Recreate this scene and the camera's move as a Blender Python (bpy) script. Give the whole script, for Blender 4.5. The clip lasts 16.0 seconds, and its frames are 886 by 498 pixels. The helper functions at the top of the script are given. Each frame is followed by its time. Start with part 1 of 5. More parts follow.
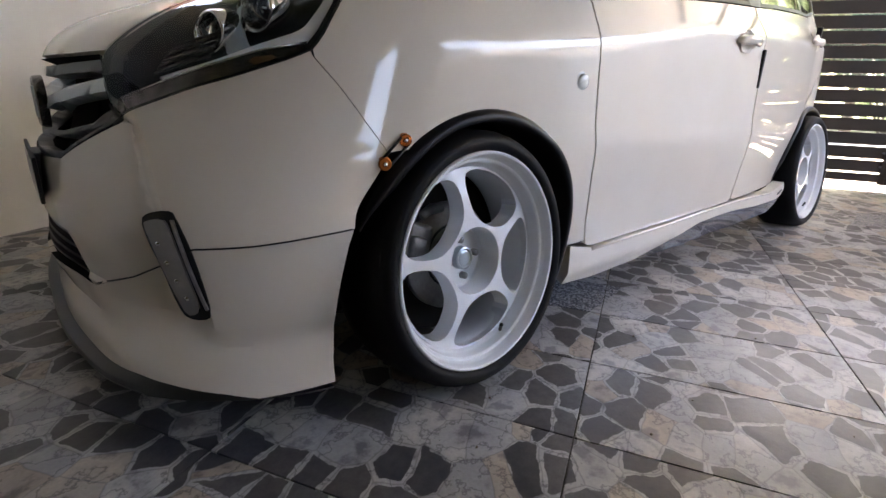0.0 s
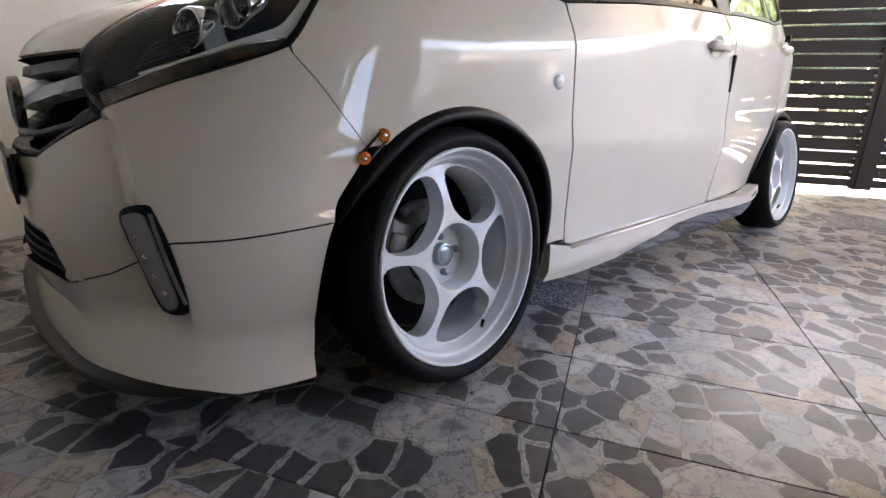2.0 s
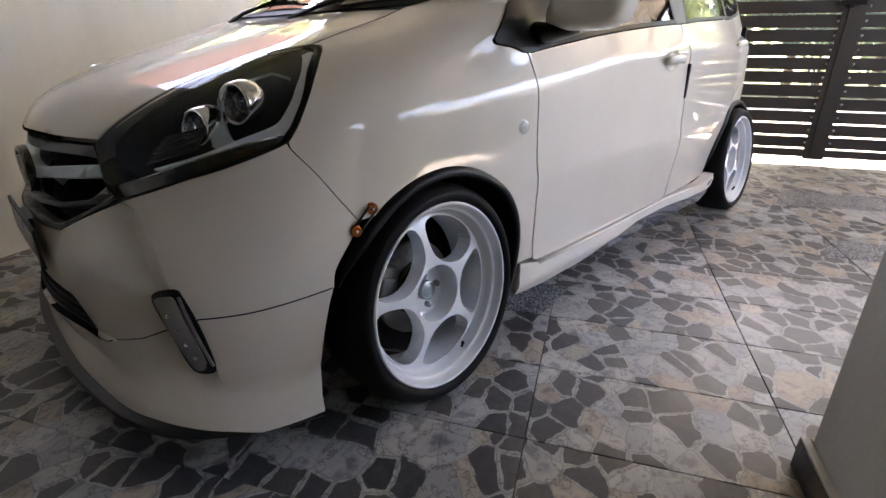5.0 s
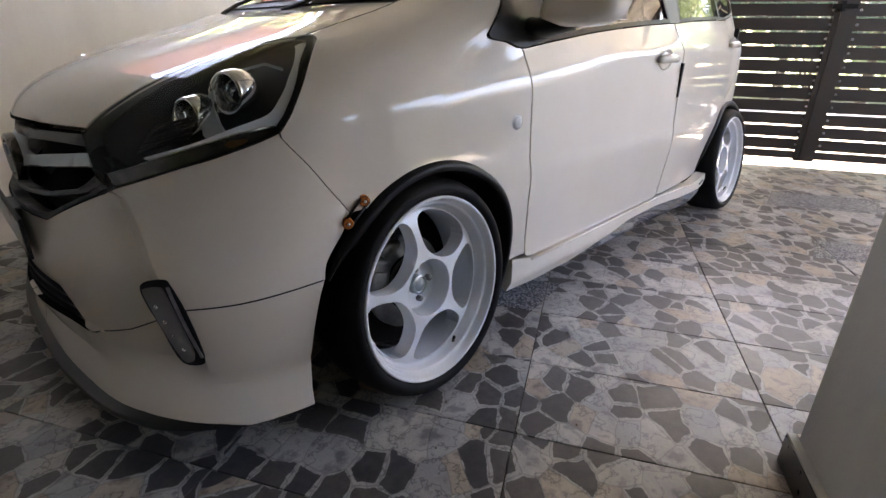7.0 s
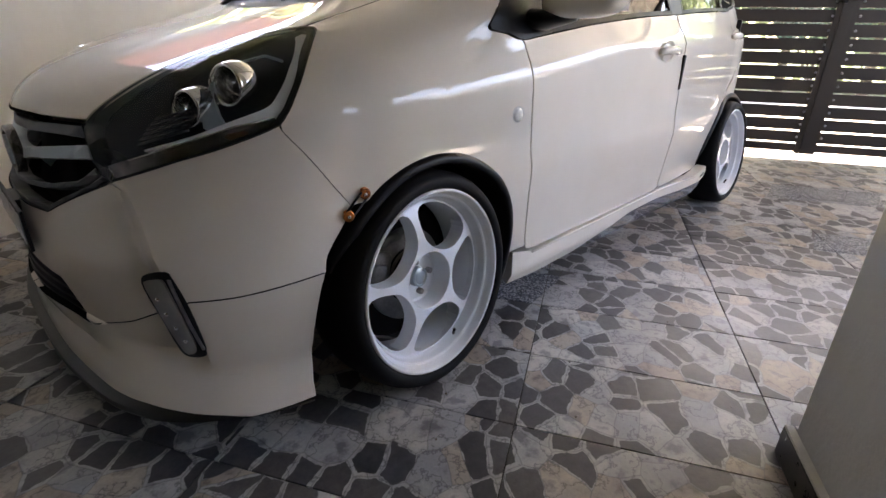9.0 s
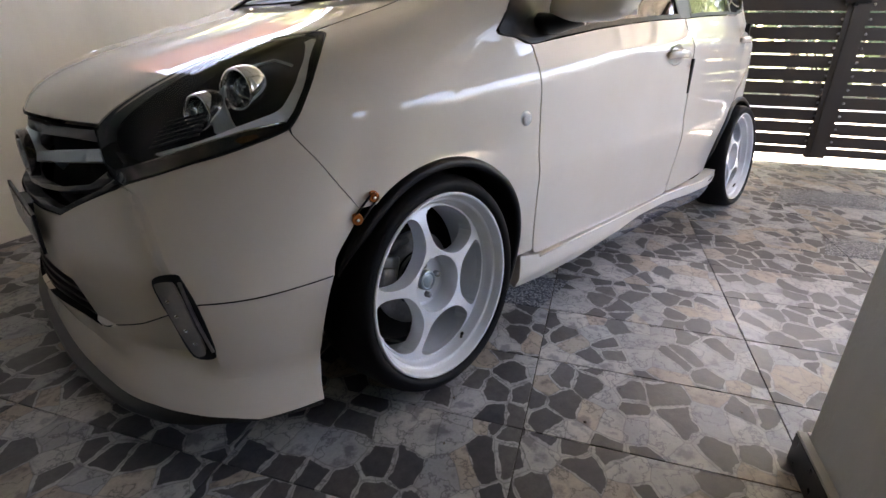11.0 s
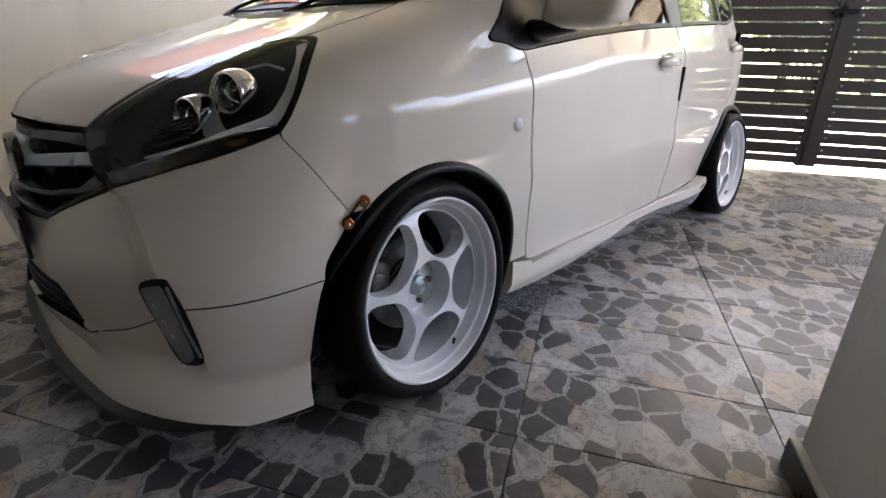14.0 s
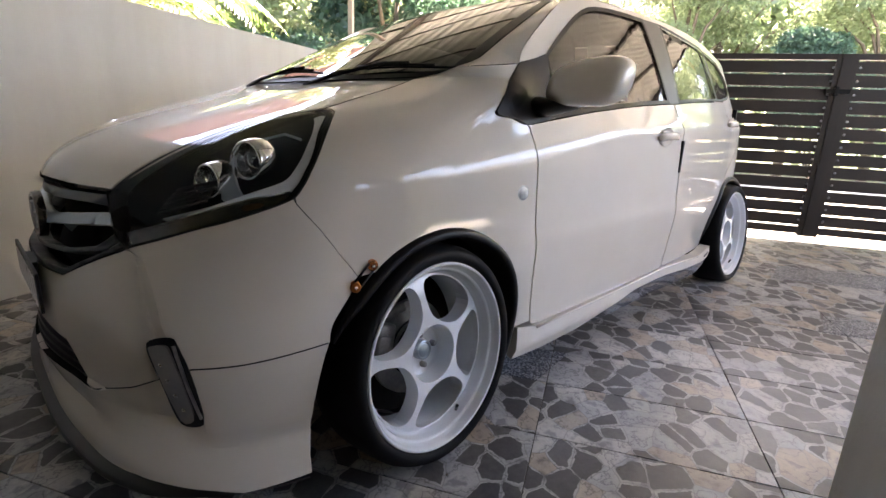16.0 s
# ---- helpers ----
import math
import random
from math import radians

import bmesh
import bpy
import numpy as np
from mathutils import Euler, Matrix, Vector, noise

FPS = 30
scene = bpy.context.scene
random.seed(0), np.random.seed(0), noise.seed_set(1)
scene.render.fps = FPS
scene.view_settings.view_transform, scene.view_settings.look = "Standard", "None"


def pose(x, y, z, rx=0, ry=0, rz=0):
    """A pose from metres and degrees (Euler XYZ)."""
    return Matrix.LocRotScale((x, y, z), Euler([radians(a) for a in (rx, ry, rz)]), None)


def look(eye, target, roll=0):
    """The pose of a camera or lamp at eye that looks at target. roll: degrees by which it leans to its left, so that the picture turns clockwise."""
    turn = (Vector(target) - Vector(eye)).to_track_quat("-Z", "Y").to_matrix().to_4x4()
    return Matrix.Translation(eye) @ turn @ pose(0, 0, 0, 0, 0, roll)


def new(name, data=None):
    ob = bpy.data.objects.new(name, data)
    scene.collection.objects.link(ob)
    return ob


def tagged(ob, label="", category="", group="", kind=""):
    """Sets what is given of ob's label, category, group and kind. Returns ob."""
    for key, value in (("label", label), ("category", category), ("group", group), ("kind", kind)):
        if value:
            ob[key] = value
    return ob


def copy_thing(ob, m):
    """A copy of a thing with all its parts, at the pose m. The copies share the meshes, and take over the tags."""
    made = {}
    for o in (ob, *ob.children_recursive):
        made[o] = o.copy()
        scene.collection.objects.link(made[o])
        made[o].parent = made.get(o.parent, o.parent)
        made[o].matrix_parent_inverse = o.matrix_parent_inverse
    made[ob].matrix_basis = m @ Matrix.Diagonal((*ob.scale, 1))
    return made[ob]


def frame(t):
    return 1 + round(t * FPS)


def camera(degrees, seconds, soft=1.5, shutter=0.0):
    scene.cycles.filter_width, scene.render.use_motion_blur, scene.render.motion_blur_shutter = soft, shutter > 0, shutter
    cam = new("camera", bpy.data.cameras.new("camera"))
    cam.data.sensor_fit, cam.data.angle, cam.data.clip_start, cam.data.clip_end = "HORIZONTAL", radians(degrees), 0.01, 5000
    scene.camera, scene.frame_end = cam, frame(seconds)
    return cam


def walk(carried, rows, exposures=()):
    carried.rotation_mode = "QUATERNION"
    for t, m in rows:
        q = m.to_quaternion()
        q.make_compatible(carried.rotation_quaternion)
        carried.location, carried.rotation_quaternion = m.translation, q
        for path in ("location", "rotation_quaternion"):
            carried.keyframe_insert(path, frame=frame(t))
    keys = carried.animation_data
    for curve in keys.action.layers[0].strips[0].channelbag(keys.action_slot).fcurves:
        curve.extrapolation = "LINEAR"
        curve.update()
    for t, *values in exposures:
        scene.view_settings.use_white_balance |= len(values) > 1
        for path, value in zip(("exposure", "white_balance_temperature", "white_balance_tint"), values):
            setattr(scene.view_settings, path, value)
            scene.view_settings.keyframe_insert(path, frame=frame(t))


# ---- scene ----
cam = camera(83.7, 16.0)
PATH = [
    (0, (-0.724, -0.726, 0.663), (0.52, 0.71, 0.038), 1.8),
    (0.5, (-0.728, -0.739, 0.607), (0.534, 0.691, 0.006), 1.7),
    (1, (-0.725, -0.747, 0.582), (0.555, 0.674, -0.004), 1.7),
    (1.5, (-0.729, -0.749, 0.606), (0.56, 0.665, 0.024), 1.7),
    (2, (-0.728, -0.75, 0.633), (0.567, 0.66, 0.055), 1.6),
    (2.5, (-0.742, -0.764, 0.687), (0.561, 0.638, 0.106), 1.6),
    (3, (-0.758, -0.781, 0.732), (0.561, 0.582, 0.097), -0.2),
    (3.5, (-0.778, -0.785, 0.809), (0.536, 0.55, 0.108), -0.1),
    (4, (-0.794, -0.81, 0.901), (0.51, 0.511, 0.156), -0.1),
    (6.5, (-0.79, -0.799, 0.874), (0.542, 0.489, 0.12), 1.0),
    (7, (-0.793, -0.81, 0.88), (0.54, 0.474, 0.12), 1.2),
    (7.5, (-0.795, -0.814, 0.883), (0.544, 0.462, 0.121), 1.4),
    (8, (-0.797, -0.813, 0.882), (0.544, 0.457, 0.113), 1.5),
    (8.5, (-0.794, -0.811, 0.882), (0.536, 0.458, 0.095), 1.5),
    (11, (-0.798, -0.806, 0.88), (0.513, 0.491, 0.106), 1.1),
    (11.5, (-0.796, -0.806, 0.878), (0.507, 0.503, 0.112), 1.0),
    (12, (-0.797, -0.807, 0.879), (0.511, 0.502, 0.12), 1.0),
    (12.5, (-0.797, -0.81, 0.88), (0.517, 0.494, 0.122), 1.1),
    (13, (-0.793, -0.812, 0.874), (0.527, 0.489, 0.122), 1.2),
    (13.5, (-0.792, -0.81, 0.875), (0.536, 0.484, 0.125), 1.4),
    (14, (-0.791, -0.81, 0.872), (0.542, 0.48, 0.128), 1.4),
    (14.5, (-0.792, -0.812, 0.876), (0.545, 0.476, 0.132), 1.5),
    (15, (-0.791, -0.808, 0.88), (0.546, 0.505, 0.179), 1.6),
    (15.5, (-0.795, -0.81, 0.882), (0.568, 0.529, 0.291), 2.3),
    (16, (-0.804, -0.819, 0.89), (0.565, 0.544, 0.374), 2.5),
]
EXPOSURES = [(0.0, 4.69, 7950, 22), (1.5, 4.83, 7950, 22), (2.5, 4.67, 7950, 22), (4.0, 4.51, 7950, 22), (14.5, 4.45, 7950, 22), (16.0, 4.42, 7950, 22)]
SUN_EL, SUN_ROT, SUN, SKY = radians(52), radians(62), 4.5, 0.12
walk(cam, [(t, look(eye, target, roll)) for t, eye, target, roll in PATH], EXPOSURES)

# ---- world and sun ----
HOUSE = radians(28.0)          # the porch is turned against the car, which stands askew in it
world = bpy.data.worlds.new("world")
scene.world = world
world.use_nodes = True
_sky = world.node_tree.nodes.new("ShaderNodeTexSky")
_sky.sky_type, _sky.sun_disc = "NISHITA", False
_sky.sun_elevation, _sky.sun_rotation = SUN_EL, SUN_ROT
_sky.air_density, _sky.dust_density = 1.0, 1.5
_bg = world.node_tree.nodes["Background"]
_bg.inputs["Strength"].default_value = SKY
world.node_tree.links.new(_sky.outputs[0], _bg.inputs["Color"])
_sun = bpy.data.lights.new("sun", "SUN")
_sun.energy, _sun.angle, _sun.color = SUN, radians(0.5), (1.0, 0.96, 0.88)
sun = new("sun", _sun)
_way = Vector((math.sin(SUN_ROT) * math.cos(SUN_EL), math.cos(SUN_ROT) * math.cos(SUN_EL), math.sin(SUN_EL)))
sun.matrix_world = look(_way * 30, (0, 0, 0))


# ---- materials ----
def material(name, colour=(0.5, 0.5, 0.5), rough=0.5, metal=0.0, coat=0.0, spec=0.5):
    m = bpy.data.materials.new(name)
    m.use_nodes = True
    b = m.node_tree.nodes["Principled BSDF"]
    b.inputs["Base Color"].default_value = (*colour, 1)
    b.inputs["Roughness"].default_value = rough
    b.inputs["Metallic"].default_value = metal
    b.inputs["Coat Weight"].default_value = coat
    b.inputs["Coat Roughness"].default_value = 0.03
    b.inputs["Specular IOR Level"].default_value = spec
    return m, m.node_tree, b


def node(tree, kind, **values):
    n = tree.nodes.new(kind)
    for key, value in values.items():
        n.inputs[key].default_value = value
    return n


def ramp(tree, stops, source, mode="LINEAR"):
    r = tree.nodes.new("ShaderNodeValToRGB")
    r.color_ramp.interpolation = mode
    e = r.color_ramp.elements
    while len(e) < len(stops):
        e.new(0.5)
    for el, (at, c) in zip(e, stops):
        el.position, el.color = at, (*c, 1)
    tree.links.new(source, r.inputs["Fac"])
    return r.outputs["Color"]


def mix(tree, fac, a, b, kind="MIX"):
    n = tree.nodes.new("ShaderNodeMix")
    n.data_type, n.blend_type = "RGBA", kind
    for sock, v in ((n.inputs[0], fac), (n.inputs[6], a), (n.inputs[7], b)):
        if isinstance(v, (int, float)):
            sock.default_value = v
        elif isinstance(v, tuple):
            sock.default_value = (*v, 1)
        else:
            tree.links.new(v, sock)
    return n.outputs[2]


def calc(tree, op, a, b=0.0):
    n = tree.nodes.new("ShaderNodeMath")
    n.operation = op
    for sock, v in zip(n.inputs, (a, b)):
        if isinstance(v, (int, float)):
            sock.default_value = v
        else:
            tree.links.new(v, sock)
    return n.outputs[0]


def noise_of(tree, where, scale, detail=4.0, rough=0.55):
    n = node(tree, "ShaderNodeTexNoise", Scale=scale, Detail=detail, Roughness=rough)
    tree.links.new(where, n.inputs["Vector"])
    return n.outputs["Fac"]


def place_of(tree, turn=0.0):
    g = tree.nodes.new("ShaderNodeNewGeometry")
    if not turn:
        return g.outputs["Position"]
    n = tree.nodes.new("ShaderNodeVectorRotate")
    n.rotation_type = "Z_AXIS"
    n.inputs["Angle"].default_value = turn
    tree.links.new(g.outputs["Position"], n.inputs["Vector"])
    return n.outputs["Vector"]


def bump(tree, b, height, strength=0.2, distance=0.01):
    n = node(tree, "ShaderNodeBump", Strength=strength, Distance=distance)
    tree.links.new(height, n.inputs["Height"])
    tree.links.new(n.outputs["Normal"], b.inputs["Normal"])


def worn(name, colour, rough=0.5, metal=0.0, coat=0.0, vary=0.12, scale=6.0, fine=120.0, relief=0.1, spec=0.5):
    """A painted, plastic or mineral surface with stains and grain at two scales."""
    m, t, b = material(name, colour, rough, metal, coat, spec)
    where = place_of(t)
    big, small = noise_of(t, where, scale), noise_of(t, where, fine, 2.0)
    dark = tuple(c * (1 - vary) for c in colour)
    light = tuple(min(c * (1 + vary), 1) for c in colour)
    both = calc(t, "ADD", calc(t, "MULTIPLY", big, 0.7), calc(t, "MULTIPLY", small, 0.3))
    t.links.new(ramp(t, [(0.3, dark), (0.7, light)], both), b.inputs["Base Color"])
    t.links.new(calc(t, "ADD", calc(t, "MULTIPLY", big, 0.2), rough - 0.1), b.inputs["Roughness"])
    if relief:
        bump(t, b, small, relief, 0.002)
    return m


PAINT, _t, _b = material("pearl_white_paint", (0.68, 0.62, 0.545), 0.45, 0.0, 1.0, 0.15)
_w = place_of(_t)
_t.links.new(ramp(_t, [(0.35, (0.66, 0.60, 0.525)), (0.7, (0.70, 0.64, 0.57))], noise_of(_t, _w, 3.0)), _b.inputs["Base Color"])
_t.links.new(ramp(_t, [(0.45, (0.012,) * 3), (0.75, (0.045,) * 3)], noise_of(_t, _w, 14.0)), _b.inputs["Coat Roughness"])
RIM_PAINT = worn("rim_white_paint", (0.77, 0.80, 0.85), 0.35, 0.0, 0.6, 0.04, 9, 200, 0.02)
BLACK = worn("black_plastic", (0.005, 0.005, 0.006), 0.38, vary=0.3, relief=0.05, spec=0.2)
SATIN = worn("satin_grey_plastic", (0.020, 0.021, 0.026), 0.4, vary=0.2, relief=0.05)
SPLITTER = worn("grey_black_lip", (0.009, 0.0088, 0.0085), 0.40, vary=0.3, relief=0.08)
RUBBER = worn("tyre_rubber", (0.005, 0.005, 0.006), 0.6, vary=0.35, scale=20, relief=0.2, spec=0.15)
# near-black that puts the shade of the cabin and other hollows into colour
HOLLOW_BLACK = worn("hollow_shade_black", (0.004, 0.004, 0.004), 0.85, vary=0.3, relief=0.0, spec=0.1)
# white paint turned under: its shade and bluish reflection are in this colour
LIP_SHADE = worn("blue_grey_shade_gloss", (0.075, 0.09, 0.13), 0.14, coat=1.0, vary=0.3, relief=0.0)
CHROME = worn("chrome", (0.88, 0.89, 0.90), 0.08, 1.0, vary=0.05, relief=0.0)
SILVER = worn("satin_silver", (0.32, 0.37, 0.40), 0.32, 0.6, vary=0.08, relief=0.0)
STEEL = worn("brake_steel", (0.30, 0.30, 0.31), 0.4, 0.9, vary=0.3, scale=30, relief=0.05)
CASTING = worn("caliper_casting", (0.15, 0.145, 0.14), 0.5, 0.7, vary=0.4, scale=25, relief=0.2)
COPPER = worn("copper_anodised", (0.42, 0.13, 0.035), 0.28, 0.9, vary=0.25, scale=60, relief=0.0)
WHITE_PLASTIC = worn("white_light_guide", (0.75, 0.75, 0.76), 0.3, vary=0.04, relief=0.0)
LAMP_BOWL = worn("lamp_bowl", (0.005, 0.008, 0.010), 0.35, vary=0.2, relief=0.0, spec=0.25)
LAMP_TRIM = worn("dark_chrome", (0.14, 0.125, 0.12), 0.12, 0.9, vary=0.7, scale=45, fine=70, relief=0.5)
FOG_LENS = worn("smoked_lamp_face", (0.30, 0.29, 0.28), 0.20, 0.4, 0.8, vary=0.12, scale=9, relief=0.05)
AMBER = worn("amber_reflector", (0.055, 0.027, 0.010), 0.25, vary=0.2, relief=0.0)
RED_LENS = worn("red_lens", (0.35, 0.01, 0.01), 0.15, vary=0.1, relief=0.0, coat=0.5)
SEAT_CLOTH = worn("seat_cloth", (0.03, 0.03, 0.033), 0.85, vary=0.3, relief=0.3)


def glass(name, colour, rough=0.0, ior=1.45):
    m, t, b = material(name, colour, rough)
    b.inputs["Transmission Weight"].default_value = 1.0
    b.inputs["IOR"].default_value = ior
    return m


GLASS = glass("tinted_glass", (0.026, 0.029, 0.029), 0.0, 1.45)
CLEAR = glass("clear_lens", (0.90, 0.94, 0.95), 0.0, 1.17)
SMOKE = worn("frosted_lens", (0.55, 0.55, 0.54), 0.25, coat=0.8, vary=0.15, scale=60, relief=0.1)

# plaster of walls and pillar, with faint roller marks and stains
def plaster(name, low, high, grain, relief):
    m, t, b = material(name, high, 0.75)
    where = place_of(t)
    st = node(t, "ShaderNodeMapping")
    st.inputs["Scale"].default_value = (6, 6, 0.8)
    t.links.new(where, st.inputs["Vector"])
    stain = mix(t, 0.5, noise_of(t, where, 2.2, 6), noise_of(t, st.outputs[0], 1.0, 5))
    t.links.new(ramp(t, [(0.3, low), (0.6, high)], stain), b.inputs["Base Color"])
    bump(t, b, mix(t, 0.5, noise_of(t, where, 90.0, 3), noise_of(t, where, grain, 5)), relief, 0.004)
    return m


PLASTER = plaster("plaster_paint", (0.70, 0.675, 0.645), (0.81, 0.79, 0.765), 40.0, 0.25)
# darker, olive copy of the wall plaster: the pillar's shade is in its colour
PILLAR_SHADED = plaster("rough_pillar_shaded", (0.50, 0.485, 0.44), (0.62, 0.605, 0.56), 26.0, 0.6)

# porch tiles printed with broken stones
TILE, _t, _b = material("printed_stone_tile", (0.4, 0.4, 0.4), 0.3, spec=0.5)
_w = place_of(_t, -HOUSE)
_warp = node(_t, "ShaderNodeTexNoise", Scale=9.0, Detail=2.0)
_t.links.new(_w, _warp.inputs["Vector"])
_sw = _t.nodes.new("ShaderNodeVectorMath")
_sw.operation = "MULTIPLY_ADD"
_t.links.new(_warp.outputs["Color"], _sw.inputs[0])
_tile_no = _t.nodes.new("ShaderNodeObjectInfo")
_shift = _t.nodes.new("ShaderNodeVectorMath")
_shift.operation = "MULTIPLY_ADD"
_t.links.new(_tile_no.outputs["Random"], _shift.inputs[0])
_shift.inputs[1].default_value = (31.0, 17.0, 0.0)
_t.links.new(_w, _shift.inputs[2])
_sw.inputs[1].default_value = (0.035, 0.035, 0.0)
_t.links.new(_shift.outputs[0], _sw.inputs[2])
_flat = _t.nodes.new("ShaderNodeVectorMath")
_flat.operation = "MULTIPLY"
_t.links.new(_sw.outputs[0], _flat.inputs[0])
_flat.inputs[1].default_value = (0.82, 1.0, 0.0)


def voronoi(feature, scale, where=None):
    v = node(_t, "ShaderNodeTexVoronoi", Scale=scale, Randomness=0.95)
    v.voronoi_dimensions, v.feature = "2D", feature
    _t.links.new(where or _flat.outputs[0], v.inputs["Vector"])
    return v


_cells, _rim = voronoi("F1", 13.0), voronoi("DISTANCE_TO_EDGE", 13.0)
_pick = node(_t, "ShaderNodeSeparateColor")
_t.links.new(_cells.outputs["Color"], _pick.inputs[0])
_chance = _pick.outputs[0]
_edge = _rim.outputs["Distance"]
_pale = ramp(_t, [(0.0, (0.56, 0.555, 0.56)), (0.53, (0.47, 0.475, 0.50)), (0.60, (0.62, 0.61, 0.60)), (0.67, (0.53, 0.535, 0.555)), (0.77, (0.63, 0.62, 0.61)), (0.84, (0.53, 0.445, 0.37)), (0.93, (0.58, 0.51, 0.44))], _chance, "CONSTANT")
_dark = ramp(_t, [(0.0, (0.070, 0.069, 0.076)), (0.14, (0.105, 0.100, 0.106)), (0.28, (0.078, 0.078, 0.088)), (0.42, (0.125, 0.120, 0.124))], _chance, "CONSTANT")
_mottle = ramp(_t, [(0.35, (0.72, 0.72, 0.74)), (0.65, (1.25, 1.24, 1.22))], noise_of(_t, _w, 34.0, 6, 0.7))
_dark = mix(_t, 1.0, _dark, _mottle, "MULTIPLY")
_line = ramp(_t, [(0.0, (1, 1, 1)), (0.03, (0, 0, 0))], _edge)
_pale = mix(_t, calc(_t, "MULTIPLY", _line, 0.75), _pale, (0.27, 0.265, 0.27))
_soft = calc(_t, "ADD", _edge, calc(_t, "MULTIPLY", calc(_t, "SUBTRACT", noise_of(_t, _w, 19.0, 3), 0.5), 0.30))
_soft = calc(_t, "SUBTRACT", _soft, calc(_t, "MULTIPLY", _pick.outputs[2], 0.09))
_core = ramp(_t, [(0.022, (0, 0, 0)), (0.040, (1, 1, 1))], _soft)
_is_dark = calc(_t, "MULTIPLY", _core, calc(_t, "LESS_THAN", _chance, 0.53))
_vein = noise_of(_t, _shift.outputs[0], 10.0, 5, 0.58)
_veins = ramp(_t, [(0.34, (0.42, 0.42, 0.45)), (0.41, (0.88, 0.88, 0.90)), (0.480, (1.0, 1.0, 1.0)), (0.499, (0.42, 0.42, 0.45)), (0.516, (0.95, 0.95, 0.95)), (0.60, (1.18, 1.17, 1.15)), (0.66, (0.62, 0.62, 0.66))], _vein)
_stone = mix(_t, _is_dark, mix(_t, 1.0, _pale, _veins, "MULTIPLY"), _dark)
_grain = ramp(_t, [(0.3, (0.88, 0.88, 0.88)), (0.7, (1.1, 1.1, 1.1))], noise_of(_t, _w, 150.0, 2))
_stone = mix(_t, 0.6, _stone, mix(_t, 1.0, _stone, _grain, "MULTIPLY"))
# speckled pebble fields, one in some of the tiles
_peb = voronoi("F1", 170.0, _w)
_pp = node(_t, "ShaderNodeSeparateColor")
_t.links.new(_peb.outputs["Color"], _pp.inputs[0])
_pebble = ramp(_t, [(0.0, (0.05, 0.06, 0.085)), (0.3, (0.12, 0.14, 0.18)), (0.55, (0.36, 0.38, 0.42)), (0.8, (0.55, 0.56, 0.58))], _pp.outputs[0], "CONSTANT")
_xyz = node(_t, "ShaderNodeSeparateXYZ")
_t.links.new(_w, _xyz.inputs[0])


def field(u0, u1, v0, v1):
    """1 inside a slanted patch of the floor."""
    inside = calc(_t, "MULTIPLY", calc(_t, "GREATER_THAN", _xyz.outputs[0], u0), calc(_t, "LESS_THAN", _xyz.outputs[0], u1))
    slant = calc(_t, "ADD", _xyz.outputs[1], calc(_t, "MULTIPLY", _xyz.outputs[0], 0.35))
    k = (u0 + u1) / 2 * 0.35
    return calc(_t, "MULTIPLY", inside, calc(_t, "MULTIPLY", calc(_t, "GREATER_THAN", slant, v0 + k), calc(_t, "LESS_THAN", slant, v1 + k)))


_mask = field(0.52, 0.78, -0.27, -0.03)
for _f in ((1.45, 1.72, -1.80, -1.47), (2.35, 2.72, -2.15, -1.53)):
    _mask = calc(_t, "MAXIMUM", _mask, field(*_f))
_stone = mix(_t, _mask, _stone, _pebble)
_dirt = ramp(_t, [(0.35, (0.56, 0.555, 0.545)), (0.65, (0.78, 0.79, 0.80))], noise_of(_t, _w, 1.3, 6))
_t.links.new(mix(_t, 1.0, _stone, _dirt, "MULTIPLY"), _b.inputs["Base Color"])
_t.links.new(ramp(_t, [(0.3, (0.30,) * 3), (0.7, (0.46,) * 3)], noise_of(_t, _w, 5.0, 5)), _b.inputs["Roughness"])
bump(_t, _b, mix(_t, 0.35, _rim.outputs["Distance"], noise_of(_t, _w, 60.0, 3)), 0.22, 0.006)

GROUT = worn("dark_grout", (0.05, 0.048, 0.045), 0.9, vary=0.4, scale=30, relief=0.3)
CONCRETE = worn("concrete_drive", (0.42, 0.41, 0.38), 0.85, vary=0.2, scale=2.5, relief=0.4)
EARTH = worn("grass_ground", (0.055, 0.075, 0.025), 0.95, vary=0.4, scale=1.5, relief=0.6)
# grey kept low so these unseen walls stay dim in the car's reflections
DULL_GREY = worn("dull_grey_wall", (0.25, 0.24, 0.22), 0.85, vary=0.25, scale=2.0, relief=0.3)
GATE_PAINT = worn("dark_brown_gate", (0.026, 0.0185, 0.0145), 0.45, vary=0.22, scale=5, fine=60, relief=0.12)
SKIRTING = worn("dark_granite", (0.035, 0.029, 0.025), 0.3, vary=0.5, scale=40, relief=0.1)
ROOF_METAL = worn("cream_roof_sheet", (0.43, 0.41, 0.38), 0.5, 0.0, vary=0.15, scale=3, relief=0.1)
BEAM = worn("brown_steel_beam", (0.06, 0.045, 0.04), 0.5, vary=0.25, relief=0.1)
ROOF_TILE = worn("aged_terracotta_tile", (0.34, 0.15, 0.10), 0.7, vary=0.2, relief=0.1)
POST_PAINT = worn("pinkish_post_paint", (0.42, 0.33, 0.30), 0.5, vary=0.15, relief=0.1)
# tuned for the tint these unseen walls throw on bumper and floor
TIMBER = worn("olive_brown_panels", (0.115, 0.100, 0.040), 0.6, vary=0.3, scale=4, relief=0.1)
BARK = worn("bark", (0.14, 0.11, 0.08), 0.9, vary=0.4, scale=20, relief=0.8)


